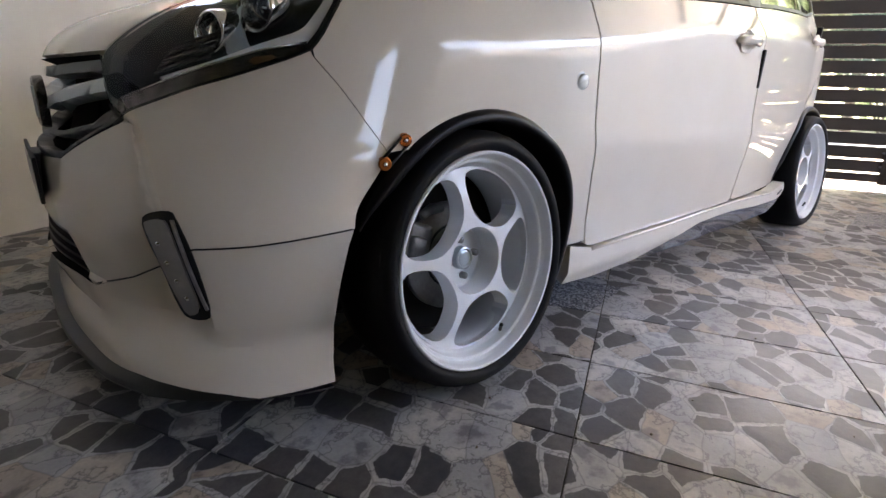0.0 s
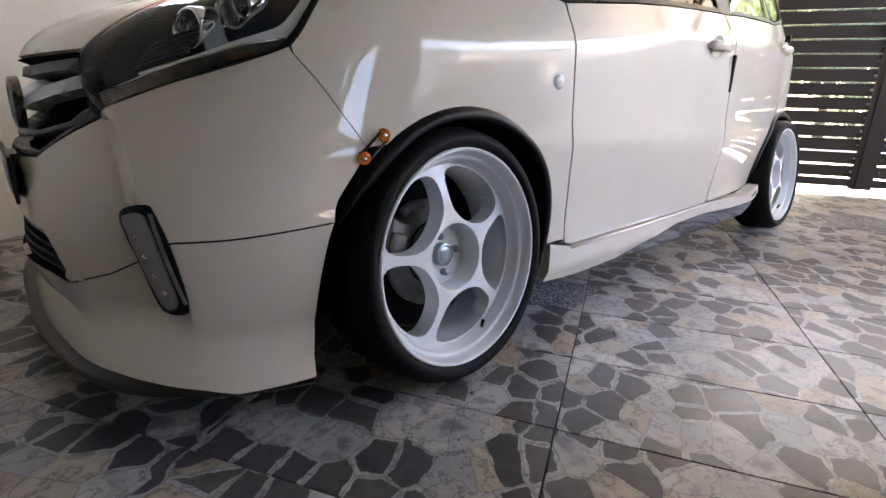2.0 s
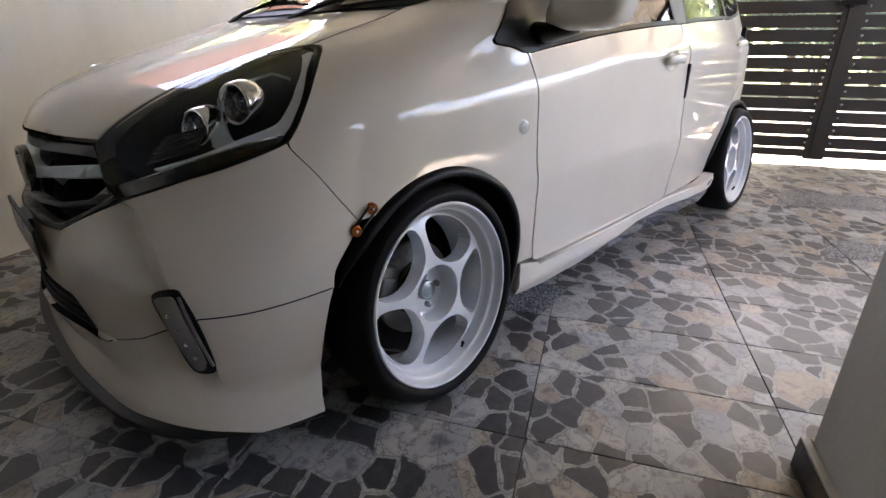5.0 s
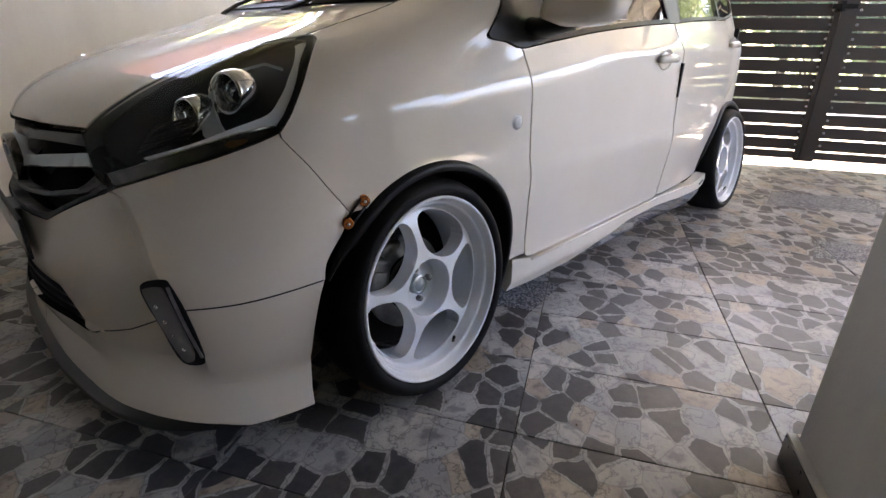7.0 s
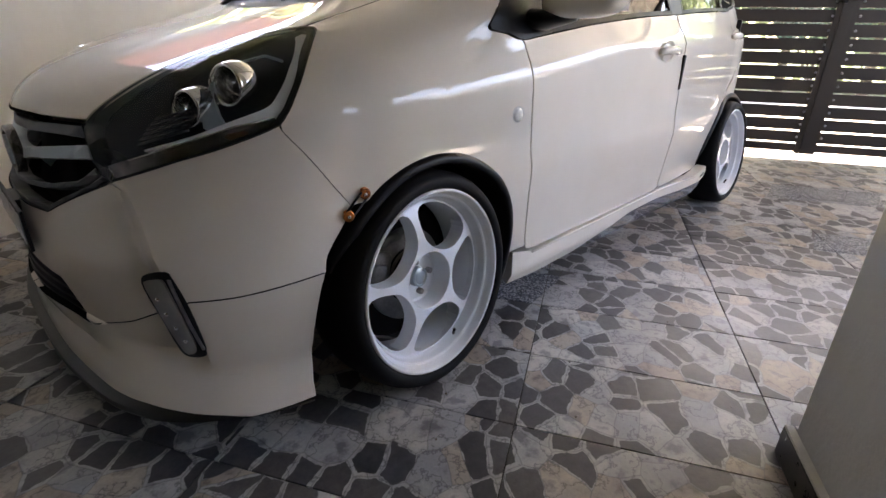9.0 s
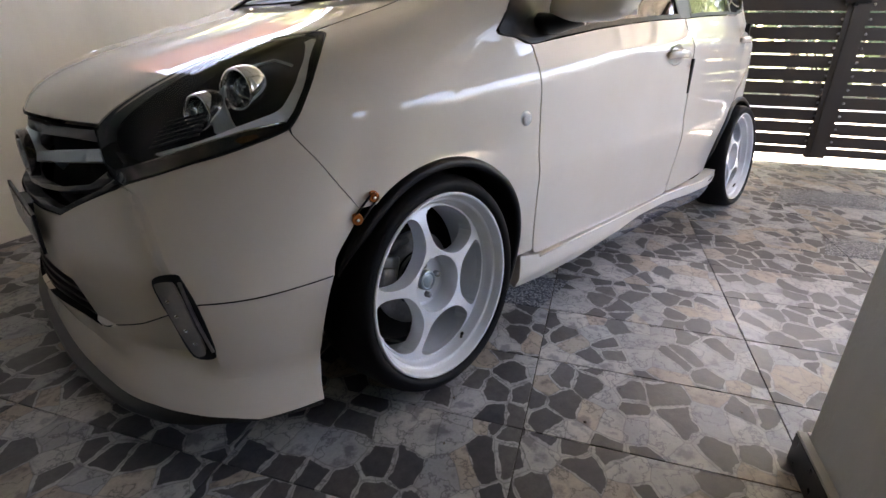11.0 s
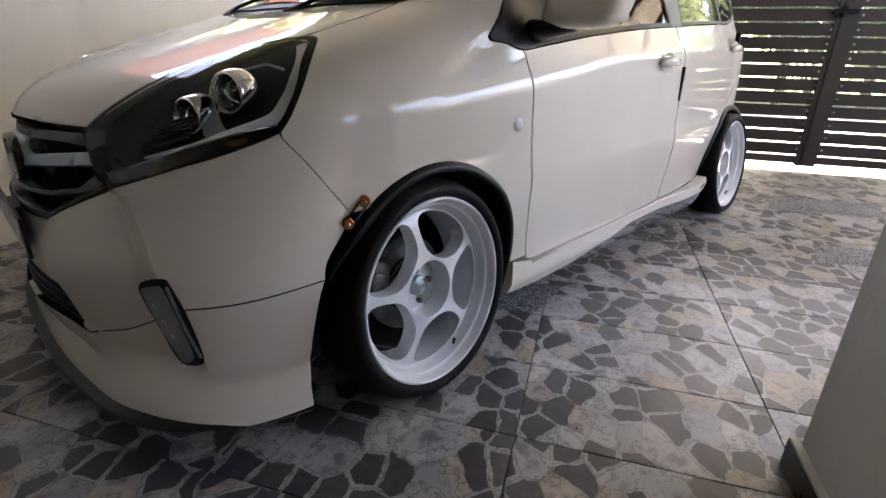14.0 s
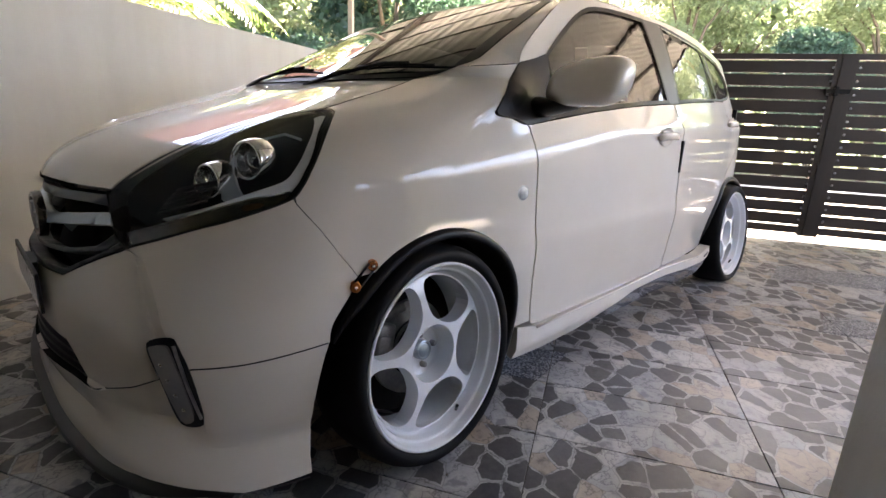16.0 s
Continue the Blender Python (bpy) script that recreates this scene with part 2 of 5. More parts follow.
def leaf_material(name, dark, light):
    m, t, b = material(name, light, 0.45)
    g = t.nodes.new("ShaderNodeNewGeometry")
    t.links.new(ramp(t, [(0.0, dark), (0.6, light), (1.0, tuple(min(c * 1.5, 1) for c in light))], g.outputs["Random Per Island"]), b.inputs["Base Color"])
    tr = t.nodes.new("ShaderNodeBsdfTranslucent")
    tr.inputs["Color"].default_value = (*[min(c * 1.6, 1) for c in light], 1)
    ms = node(t, "ShaderNodeMixShader", Fac=0.5)
    t.links.new(b.outputs[0], ms.inputs[1])
    t.links.new(tr.outputs[0], ms.inputs[2])
    t.links.new(ms.outputs[0], t.nodes["Material Output"].inputs["Surface"])
    return m


LEAF = leaf_material("leaves_green", (0.035, 0.07, 0.025), (0.09, 0.15, 0.04))
LEAF_DARK = leaf_material("leaves_dark", (0.025, 0.055, 0.04), (0.06, 0.115, 0.075))
LEAF_YELLOW = leaf_material("leaves_yellow_green", (0.15, 0.17, 0.075), (0.33, 0.35, 0.20))
# glare and haze over the leaves are put into this pale green
LEAF_PALE = leaf_material("leaves_hazed_green", (0.07, 0.10, 0.055), (0.20, 0.25, 0.14))


# ---- the car's skin ----
YC = 0.83      # centre line of the car
XR = 2.38      # where the flank turns into the rear


def lerp(tab, v):
    if v <= tab[0][0]:
        return tab[0][1]
    for (a, fa), (b, fb) in zip(tab, tab[1:]):
        if v <= b:
            return fa + (fb - fa) * (v - a) / (b - a)
    return tab[-1][1]


def smooth(tab, v):
    """A soft curve through a table."""
    n = len(tab)
    if v <= tab[0][0]:
        return tab[0][1]
    if v >= tab[-1][0]:
        return tab[-1][1]
    i = max(k for k in range(n - 1) if tab[k][0] <= v)

    def slope(k):
        a, b = max(k - 1, 0), min(k + 1, n - 1)
        return (tab[b][1] - tab[a][1]) / (tab[b][0] - tab[a][0])
    (a, fa), (b, fb) = tab[i], tab[i + 1]
    h = b - a
    u = (v - a) / h
    return (2 * u ** 3 - 3 * u * u + 1) * fa + (u ** 3 - 2 * u * u + u) * h * slope(i) + (-2 * u ** 3 + 3 * u * u) * fb + (u ** 3 - u * u) * h * slope(i + 1)


# by height: how far forward the nose is, how square its plan, where its curve meets the flank
NOSE_X = [(0.05, -0.712), (0.10, -0.702), (0.152, -0.688), (0.198, -0.667), (0.215, -0.668), (0.27, -0.675), (0.43, -0.672), (0.51, -0.66), (0.6, -0.635), (0.66, -0.62), (0.70, -0.605), (0.74, -0.575), (0.78, -0.52),
          (0.82, -0.435), (0.87, -0.295), (0.92, -0.13), (0.95, -0.03), (0.975, 0.045), (1.0, 0.12)]
NOSE_N = [(0.1, 3.7), (0.43, 3.7), (0.51, 3.2), (0.6, 2.85), (0.71, 2.6), (0.78, 2.65), (0.87, 2.85), (0.95, 2.9), (1.0, 2.9)]
NOSE_END = [(0.1, 0.05), (0.70, 0.05), (0.76, 0.07), (0.82, 0.13), (0.87, 0.21), (0.92, 0.33), (0.96, 0.43), (1.0, 0.5)]
# by height: how far in the flank lies
FLANK_Y = [(0.1, 0.065), (0.25, 0.052), (0.38, 0.034), (0.47, 0.022), (0.53, 0.019), (0.57, 0.025), (0.69, 0.033), (0.75, 0.0355), (0.775, 0.0372), (0.79, 0.0408), (0.805, 0.0462), (0.83, 0.0567), (0.86, 0.0700), (0.90, 0.0870), (0.95, 0.107), (1.0, 0.125),
           (1.1, 0.160), (1.2, 0.200), (1.3, 0.247), (1.36, 0.290), (1.42, 0.365)]
APRON_Y = [(0.06, -0.008), (0.10, 0.001), (0.15, 0.016), (0.198, 0.0425), (0.215, 0.0455), (0.238, 0.0375), (0.27, 0.031), (0.40, 0.018), (0.5, 0.018)]
REAR = [(0.1, 0.50), (0.3, 0.56), (0.6, 0.57), (0.95, 0.53), (1.1, 0.46), (1.25, 0.37), (1.35, 0.25), (1.42, 0.15)]
CREASE = [(0.22, 0.752), (0.27, 0.746), (0.3845, 0.707), (0.43, 0.692), (0.475, 0.662), (0.543, 0.627), (0.6, 0.59)]
BLEND = 0.62
# by height: how much further forward the middle of the nose bulges
BULGE = [(0.05, 0.0), (0.13, 0.004), (0.18, 0.014), (0.22, 0.028), (0.26, 0.034), (0.30, 0.030), (0.36, 0.022), (0.47, 0.018), (0.55, 0.024), (0.64, 0.028), (0.70, 0.033), (0.74, 0.038), (0.78, 0.042), (0.83, 0.038), (0.88, 0.026), (0.93, 0.012), (0.97, 0.0)]


def flank(x, z):
    k = min(max((z - 0.55) / 0.2, 0), 1)
    w = min(max((z - 0.60) / 0.12, 0), 1) * min(max((0.97 - z) / 0.10, 0), 1)      # the shoulder line rises to the rear
    y = smooth(FLANK_Y, z - 0.05 * k * max(min(x, 2.2) - 0.44, 0) - 0.085 * w * (min(max(x, -0.1), 1.0) - 0.40))
    if x > 1.5:
        y += 0.05 * ((min(x, XR) - 1.5) / 0.9) ** 2
    return y


def nose(z):
    """Squareness, length and half width of the nose's plan at height z, and where it ends."""
    end = smooth(NOSE_END, z)
    y = flank(end, z)
    if z < 0.5:
        k = max((z - 0.4) / 0.1, 0)
        y = lerp(APRON_Y, z) * (1 - k) + y * k
    return smooth(NOSE_N, z), end - (lerp(NOSE_X, z) if z < 0.27 else smooth(NOSE_X, z)), YC - y, end


def nose_at(th, z):
    n, a, b, end = nose(z)
    return end - a * max(math.cos(th), 0) ** (2 / n), YC - b * math.sin(th) ** (2 / n)


REF = []       # arc length along the nose at a middle height, against the angle
for _k in range(2001):
    _th = math.pi / 2 * (_k / 2000) ** 2 * (3 - _k / 1000)
    _q = nose_at(_th, 0.45)
    REF.append((REF[-1][0] + math.dist(_q, _last) if REF else 0.0, _th))
    _last = _q
LEN = REF[-1][0]
PX = LEN - 0.05     # arc of the flank at x = 0


def swell(x, z):
    """A soft swelling of the flank where the mirror plate sits."""
    return 0.026 * math.exp(-((x - 0.36) / 0.11) ** 2 - ((z - 0.955) / 0.075) ** 2)


def between(v, col):
    """Looks v up in one column of REF and gives the other."""
    lo, hi = 0, len(REF) - 1
    while hi - lo > 1:
        m = (lo + hi) // 2
        if REF[m][col] <= v:
            lo = m
        else:
            hi = m
    k = (v - REF[lo][col]) / max(REF[hi][col] - REF[lo][col], 1e-12)
    return REF[lo][1 - col] + k * (REF[hi][1 - col] - REF[lo][1 - col])


def skin(p, z, corner=True):
    """Point of the body at arc p (0: middle of the nose, LEN: start of the flank, then on along the flank and round the rear) and height z."""
    if p < 0:
        x, y, z = skin(-p, z, corner)
        return (x, 2 * YC - y, z)
    if p >= PX + XR:
        th = min((p - PX - XR) / 1.1, 1.0) * math.pi / 2
        a, b = smooth(REAR, z), YC - flank(XR, z)
        return (XR + a * math.sin(th) ** 0.72, YC - b * max(math.cos(th), 0) ** 0.72, z)
    if p >= LEN:
        x = p - PX + (smooth(NOSE_END, z) - 0.05) * max(1 - (p - LEN) / BLEND, 0)
        return (x, flank(x, z) - swell(x, z), z)
    x, y = nose_at(between(p, 0), z)
    x += 0.006 * min(max((0.36 - z) / 0.12, 0), 1) * math.exp(-((p - 0.38) / 0.13) ** 2)
    x -= smooth(BULGE, z) * max(1 - (p / (0.34 + 0.18 * min(max((z - 0.33) / 0.17, 0), 1))) ** 2, 0) ** 2
    if z < 0.62 and corner:
        # the front corner: a sharp upright edge, with the face before it set back
        g = lerp(CREASE, z) - p
        if g > 0:
            d = 0.037 * min(g / 0.070, 1) * min(max(1 - (g - 0.070) / 0.40, 0), 1) * min(max((0.608 - z) / 0.028, 0), 1) * min(max((z - 0.20) / 0.05, 0), 1)
            if z < 0.275:
                d *= max(1 - max(0.50 - p, 0) / 0.16, 0)
            x, y = x + d * 0.9, y + d * 0.45
    return (x, y - swell(x, z), z)


def arc_of(x, z):
    """The arc p at which the body's flank or nose has that x."""
    n, a, b, end = nose(z)
    if x >= end:
        d = end - 0.05
        q = (x - 0.05 - d) / (1 - d / BLEND)
        return LEN + q if q < BLEND else x + PX
    th = math.acos(min(max((end - x) / a, 0), 1) ** (n / 2))
    return between(th, 1)


def side_y(x, z):
    """How far out the body is at x, before the rear."""
    n, a, b, end = nose(z)
    if x >= end:
        return flank(x, z) - swell(x, z)
    return YC - swell(x, z) - b * max(1 - ((end - x) / a) ** n, 0) ** (1 / n)


# ---- mesh helpers ----
def part(name, bm, mat, parent=None, label="", smooth_faces=True):
    me = bpy.data.meshes.new(name)
    if smooth_faces:
        for f in bm.faces:
            f.smooth = True
    bm.to_mesh(me)
    bm.free()
    me.materials.append(mat)
    if name in ("rim", "spoke_star", "hub_bowl", "hub_cap", "bumper_skirt", "front_bumper", "splitter"):
        me.set_sharp_from_angle(angle=radians(24))
    ob = new(name, me)
    ob.parent = parent
    if label:
        ob["label"] = label
    return ob


def base(name, m, label, category, group="", kind=""):
    ob = new(name)
    ob.empty_display_size = 0.1
    ob.matrix_world = m
    return tagged(ob, label, category, group, kind)


def box(bm, lo, hi, bevel=0.0, m=None):
    made = bmesh.ops.create_cube(bm, size=1.0)["verts"]
    mid = [(a + b) / 2 for a, b in zip(lo, hi)]
    for v in made:
        v.co = Vector([c + k * (b - a) for c, k, a, b in zip(mid, v.co, lo, hi)])
    if bevel:
        edges = list({e for v in made for e in v.link_edges})
        out = bmesh.ops.bevel(bm, geom=edges, offset=bevel, segments=2, affect="EDGES", profile=0.6)
        made = list({v for f in out["faces"] for v in f.verts} | {v for v in made if v.is_valid})
    if m is not None:
        bmesh.ops.transform(bm, matrix=m, verts=made)
    return bm


def boxed(lo, hi, bevel=0.0, m=None):
    return box(bmesh.new(), lo, hi, bevel, m)


def lathe(profile, steps=64, bm=None, close=False):
    """Turns (radius, y) pairs about the y axis."""
    bm = bm or bmesh.new()
    rings = []
    for k in range(steps):
        a = 2 * math.pi * k / steps
        rings.append([bm.verts.new((r * math.cos(a), y, r * math.sin(a))) for r, y in profile])
    n = len(profile)
    for k in range(steps):
        A, B = rings[k], rings[(k + 1) % steps]
        for i in range(n if close else n - 1):
            j = (i + 1) % n
            bm.faces.new((A[i], B[i], B[j], A[j]))
    bmesh.ops.remove_doubles(bm, verts=bm.verts, dist=1e-6)
    return bm


def tube(bm, path, radius, sides=10, flat=1.0):
    """A rounded bar along points; radius may be one number or one a point."""
    rad = radius if isinstance(radius, (list, tuple)) else [radius] * len(path)
    pts = [Vector(p) for p in path]
    rings = []
    for i, p in enumerate(pts):
        d = (pts[min(i + 1, len(pts) - 1)] - pts[max(i - 1, 0)]).normalized()
        up = Vector((0, 0, 1)) if abs(d.z) < 0.9 else Vector((1, 0, 0))
        a = d.cross(up).normalized()
        b = a.cross(d).normalized()
        rings.append([bm.verts.new(p + (a * math.cos(2 * math.pi * k / sides) * flat + b * math.sin(2 * math.pi * k / sides)) * rad[i]) for k in range(sides)])
    for A, B in zip(rings, rings[1:]):
        for k in range(sides):
            bm.faces.new((A[k], A[(k + 1) % sides], B[(k + 1) % sides], B[k]))
    bm.faces.new(rings[0][::-1])
    bm.faces.new(rings[-1])
    return bm


def inset(poly, d):
    """The polygon drawn in by d."""
    area = sum(a[0] * b[1] - b[0] * a[1] for a, b in zip(poly, poly[1:] + poly[:1]))
    sign = 1 if area > 0 else -1
    out = []
    for a, b, c in zip(poly[-1:] + poly[:-1], poly, poly[1:] + poly[:1]):
        n1, n2 = Vector((-(b[1] - a[1]), b[0] - a[0])), Vector((-(c[1] - b[1]), c[0] - b[0]))
        n = n1.normalized() + n2.normalized()
        if n.length < 1e-6:
            n = n1
        n.normalize()
        k = max(n.dot(n1.normalized()), 0.4)
        out.append((b[0] + n.x * d * sign / k, b[1] + n.y * d * sign / k))
    return out


def rounded(poly, turns=1, keep=()):
    """Cuts the polygon's corners, but for those named in keep."""
    for _ in range(turns):
        out = []
        for i, b in enumerate(poly):
            a, c = poly[i - 1], poly[(i + 1) % len(poly)]
            if i in keep:
                out.append(b)
                continue
            out += [(b[0] * 0.75 + a[0] * 0.25, b[1] * 0.75 + a[1] * 0.25), (b[0] * 0.75 + c[0] * 0.25, b[1] * 0.75 + c[1] * 0.25)]
        poly, keep = out, ()
    return poly


def sheet(poly, surf, step, thick=0.012, both=False, bm=None, rim_free=None, down=None):
    """A curved panel: the polygon, cut into a grid, laid on surf(a, b) and given a turned-in rim."""
    bm = bm or bmesh.new()
    flat = bmesh.new()
    flat.faces.new([flat.verts.new((a, b, 0)) for a, b in poly])
    flat.normal_update()
    bmesh.ops.triangulate(flat, faces=flat.faces, quad_method="BEAUTY", ngon_method="EAR_CLIP")
    lo = [min(q[i] for q in poly) for i in (0, 1)]
    hi = [max(q[i] for q in poly) for i in (0, 1)]
    for i in (0, 1):
        k = math.floor(lo[i] / step[i]) + 1
        while k * step[i] < hi[i]:
            co, no = [0, 0, 0], [0, 0, 0]
            co[i], no[i] = k * step[i], 1
            bmesh.ops.bisect_plane(flat, geom=flat.verts[:] + flat.edges[:] + flat.faces[:], plane_co=co, plane_no=no, dist=1e-5)
            k += 1
    edge_verts = {v for e in flat.edges if e.is_boundary for v in e.verts}
    flat.verts.index_update()
    e = 1e-3
    for side in ((1, -1) if both else (1,)):
        top, low = {}, {}
        for v in flat.verts:
            a, b = v.co.x, v.co.y
            q = Vector(surf(a, b))
            if v in edge_verts:
                n = (Vector(surf(a + e, b)) - q).cross(Vector(surf(a, b + e)) - q)
                n = n.normalized() if n.length > 0 else Vector((0, 1, 0))
                if n.dot(q - CORE) > 0:
                    n = -n
                w = q + (Vector(down) if down else n) * thick
                low[v.index] = bm.verts.new(w if side > 0 else (w.x, 2 * YC - w.y, w.z))
            top[v.index] = bm.verts.new(q if side > 0 else (q.x, 2 * YC - q.y, q.z))
        for f in flat.faces:
            vs = [top[v.index] for v in f.verts]
            bm.faces.new(vs if side > 0 else vs[::-1])
        if thick:
            for ed in flat.edges:
                if ed.is_boundary:
                    v, w = ed.verts
                    if rim_free and rim_free(v.co, w.co):
                        continue
                    f = bm.faces.new((top[v.index], top[w.index], low[w.index], low[v.index]))
                    bm.edges.get((top[v.index], top[w.index])).smooth = False
    flat.free()
    if both:
        bmesh.ops.remove_doubles(bm, verts=bm.verts, dist=2e-4)
    bmesh.ops.recalc_face_normals(bm, faces=bm.faces)
    return bm


# ---- the porch ----
PORCH = Matrix.Rotation(HOUSE, 4, "Z")


def porch_box(name, lo, hi, mat, label, category, bevel=0.004, kind="structure"):
    ob = part(name, boxed(lo, hi, bevel), mat, smooth_faces=False)
    ob.matrix_world = PORCH
    return tagged(ob, label, category, kind=kind)


U0, U1, V0, V1 = -2.9, 3.66, -3.3, 2.165
_bm = bmesh.new()
_c = [_bm.verts.new((x, y, 0)) for x, y in ((-300, -300), (300, -300), (300, 300), (-300, 300))]
_bm.faces.new(_c)
ground = part("ground", _bm, EARTH, smooth_faces=False)
ground.location.z = -0.12
tagged(ground, "wide ground of rough grass round the house", "ground", kind="structure")
porch_box("drive", (3.72, -7.5, -0.3), (10.5, 6.0, -0.03), CONCRETE, "sunlit pale concrete drive outside the gate", "drive")
# unseen yard, added as a sunlit ground that lights the car's side
porch_box("yard", (U0 - 0.2, -6.2, -0.3), (3.716, V0 - 0.004, -0.03), CONCRETE, "unseen sunlit concrete yard, added to bounce light to the car", "yard")
floor = porch_box("floor", (U0, V0, -0.3), (U1 + 0.06, V1, -0.005), GROUT, "porch floor under tiles printed with broken stones", "floor")
porch_box("wall_boundary", (U0 + 0.002, V1, -0.3), (5.2, V1 + 0.15, 1.42), PLASTER, "low boundary wall in plain off-white painted plaster", "wall", 0.008)
# unseen upper wall, added to shade the floor and grey the bonnet's reflection
porch_box("added_wall_upper", (U0 + 0.002, V1, 1.424), (0.75, V1 + 0.15, 2.90), PLASTER, "unseen raised part of the boundary wall, added to close off sky", "wall")
# unseen wall, added to limit what the fender mirrors
porch_box("added_wall_yard", (U0 - 0.2, -7.55, -0.3), (3.7, -7.404, 1.8), DULL_GREY, "unseen dull grey yard wall, toned for its reflection in the fender", "wall", 0.008)
# unseen wall, added to dim and tint the light before the bumper
porch_box("added_wall_house", (U0 - 0.2, -5.6, -0.3), (U0, V1 + 0.15, 2.95), TIMBER, "unseen olive-brown house wall, added to darken the front of the porch", "wall")
# unseen dark wall, added so no sunlit streak mirrors in the fender
porch_box("added_wall_garden", (U0 - 0.2, -7.4, -0.3), (U0, -5.604, 2.6), GATE_PAINT, "unseen dark brown wall, added to keep a bright streak off the fender", "wall")

# unseen wall, added to hold back side light from bumper and floor
porch_box("added_wall_side", (U0 + 0.002, -1.35, -0.3), (-1.5, -1.2, 2.8), TIMBER, "unseen olive-brown side wall, added to cut light from the yard", "wall")

# pillar with a dark skirting
pillar = base("pillar", PORCH @ pose(-0.105, -0.98, 0), "square off-white plastered pillar with a dark stone skirting", "pillar", kind="structure")
part("shaft", boxed((-0.345, -0.188, 0), (0.085, 0.100, 2.825), 0.006), PILLAR_SHADED, pillar, smooth_faces=False)
for _lo, _hi in (((-0.358, 0.1005, 0), (0.098, 0.121, 0.075)), ((-0.36, -0.185, 0), (-0.3455, 0.1, 0.075)), ((0.0855, -0.185, 0), (0.1, 0.1, 0.075))):
    part("skirting", boxed(_lo, _hi, 0.002), SKIRTING, pillar, "dark polished stone skirting", smooth_faces=False)
    part("skirting_cap", boxed((_lo[0] + 0.001, _lo[1] + 0.001, 0.0755), (_hi[0] - 0.001, _hi[1] - 0.001, 0.083), 0.002), PILLAR_SHADED, pillar, "pale mortar edge on the skirting", smooth_faces=False)

# roof: profiled metal sheets over steel beams
RU0, RU1, RV0, RV1 = U0 - 0.2, 6.0, -5.6, 2.9


def roof_z(v):
    return 3.02 + (v + 1.0) * -0.03


_bm = bmesh.new()
_rows = []
_n = int((RV1 - RV0) / 0.045)
for _k in range(_n + 1):
    _v = RV0 + (RV1 - RV0) * _k / _n
    _dz = 0.025 if _k % 4 in (0, 1) else 0.0
    _rows.append([_bm.verts.new((u, _v, roof_z(_v) + _dz)) for u in (RU0, 0, RU1)])
for _a, _b2 in zip(_rows, _rows[1:]):
    for _i in (0, 1):
        _bm.faces.new((_a[_i], _a[_i + 1], _b2[_i + 1], _b2[_i]))
ceiling = part("ceiling", _bm, ROOF_METAL, smooth_faces=False)
_so = ceiling.modifiers.new("thickness", "SOLIDIFY")
_so.thickness = 0.006
ceiling.matrix_world = PORCH
tagged(ceiling, "profiled cream sheet roof of the porch seen from below", "roof", kind="structure")


def beam(lo, hi, label):
    ob = part("roof_beam", boxed(lo, hi, 0.004), BEAM, smooth_faces=False)
    ob.matrix_world = PORCH
    return tagged(ob, label, "beam", "beams under the porch roof", "structure")


for _u in (-2.7, -1.6, -0.5, 0.6, 1.7, 2.8, 3.9, 5.0, 5.9):
    _bm = boxed((_u - 0.022, RV0, -0.052), (_u + 0.022, RV1, -0.004), 0.003)
    for _q in _bm.verts:
        _q.co.z += roof_z(_q.co.y)
    _ob = part("roof_beam", _bm, BEAM, smooth_faces=False)
    _ob.matrix_world = PORCH
    tagged(_ob, "slim brown steel purlin under the sheets", "beam", "beams under the porch roof", "structure")
for _v in (-5.4, -0.95, 2.2):
    beam((RU0, _v - 0.04, roof_z(_v) - 0.19), (RU1, _v + 0.04, roof_z(_v) - 0.058), "dark brown steel roof beam")
post = porch_box("roof_post", (4.065, 2.345, -0.3), (4.115, 2.395, 2.735), POST_PAINT, "slim pinkish painted steel post behind the wall", "post", 0.004, "")


# the house next door: out of view, shaped for its reflection in the bonnet
house = base("neighbour_house", PORCH @ pose(1.6, 10.6, -0.12, 0, 0, -20), "unseen grey two-storey house with a terracotta tiled roof skirt, for reflections", "house")
part("wall", boxed((0, 0, 0), (10.6, 7.0, 4.76), 0.02), DULL_GREY, house, "dull grey plastered walls", False)
# a steep tiled skirt round a flat roof
_bm = bmesh.new()
for _k in range(6):
    _z, _o = 4.75 + 0.225 * _k, 0.30 - 0.025 * _k
    _course = boxed((-_o, -_o, _z), (10.6 + _o, 7.0 + _o, _z + 0.235), 0.015)
    for _f in _course.faces:
        _bm.faces.new([_bm.verts.new(q.co) for q in _f.verts])
part("roof_skirt", _bm, ROOF_TILE, house, "steep terracotta tiled skirt", False)
part("roof", boxed((0.1, 0.1, 6.105), (10.5, 6.9, 6.16), 0.01), CONCRETE, house, "flat concrete roof", False)
for _x in (1.0, 4.1, 7.2):
    for _z in (0.7, 2.8):
        _w = part("window", boxed((_x, -0.03, _z), (_x + 1.7, 0.05, _z + 1.3), 0.01), POST_PAINT, house, "painted window frame", False)
        for _q in (0.06, 0.88):
            part("pane", boxed((_x + _q, -0.045, _z + 0.06), (_x + _q + 0.76, -0.031, _z + 1.24), 0.003), GLASS, _w, "dark pane", False)


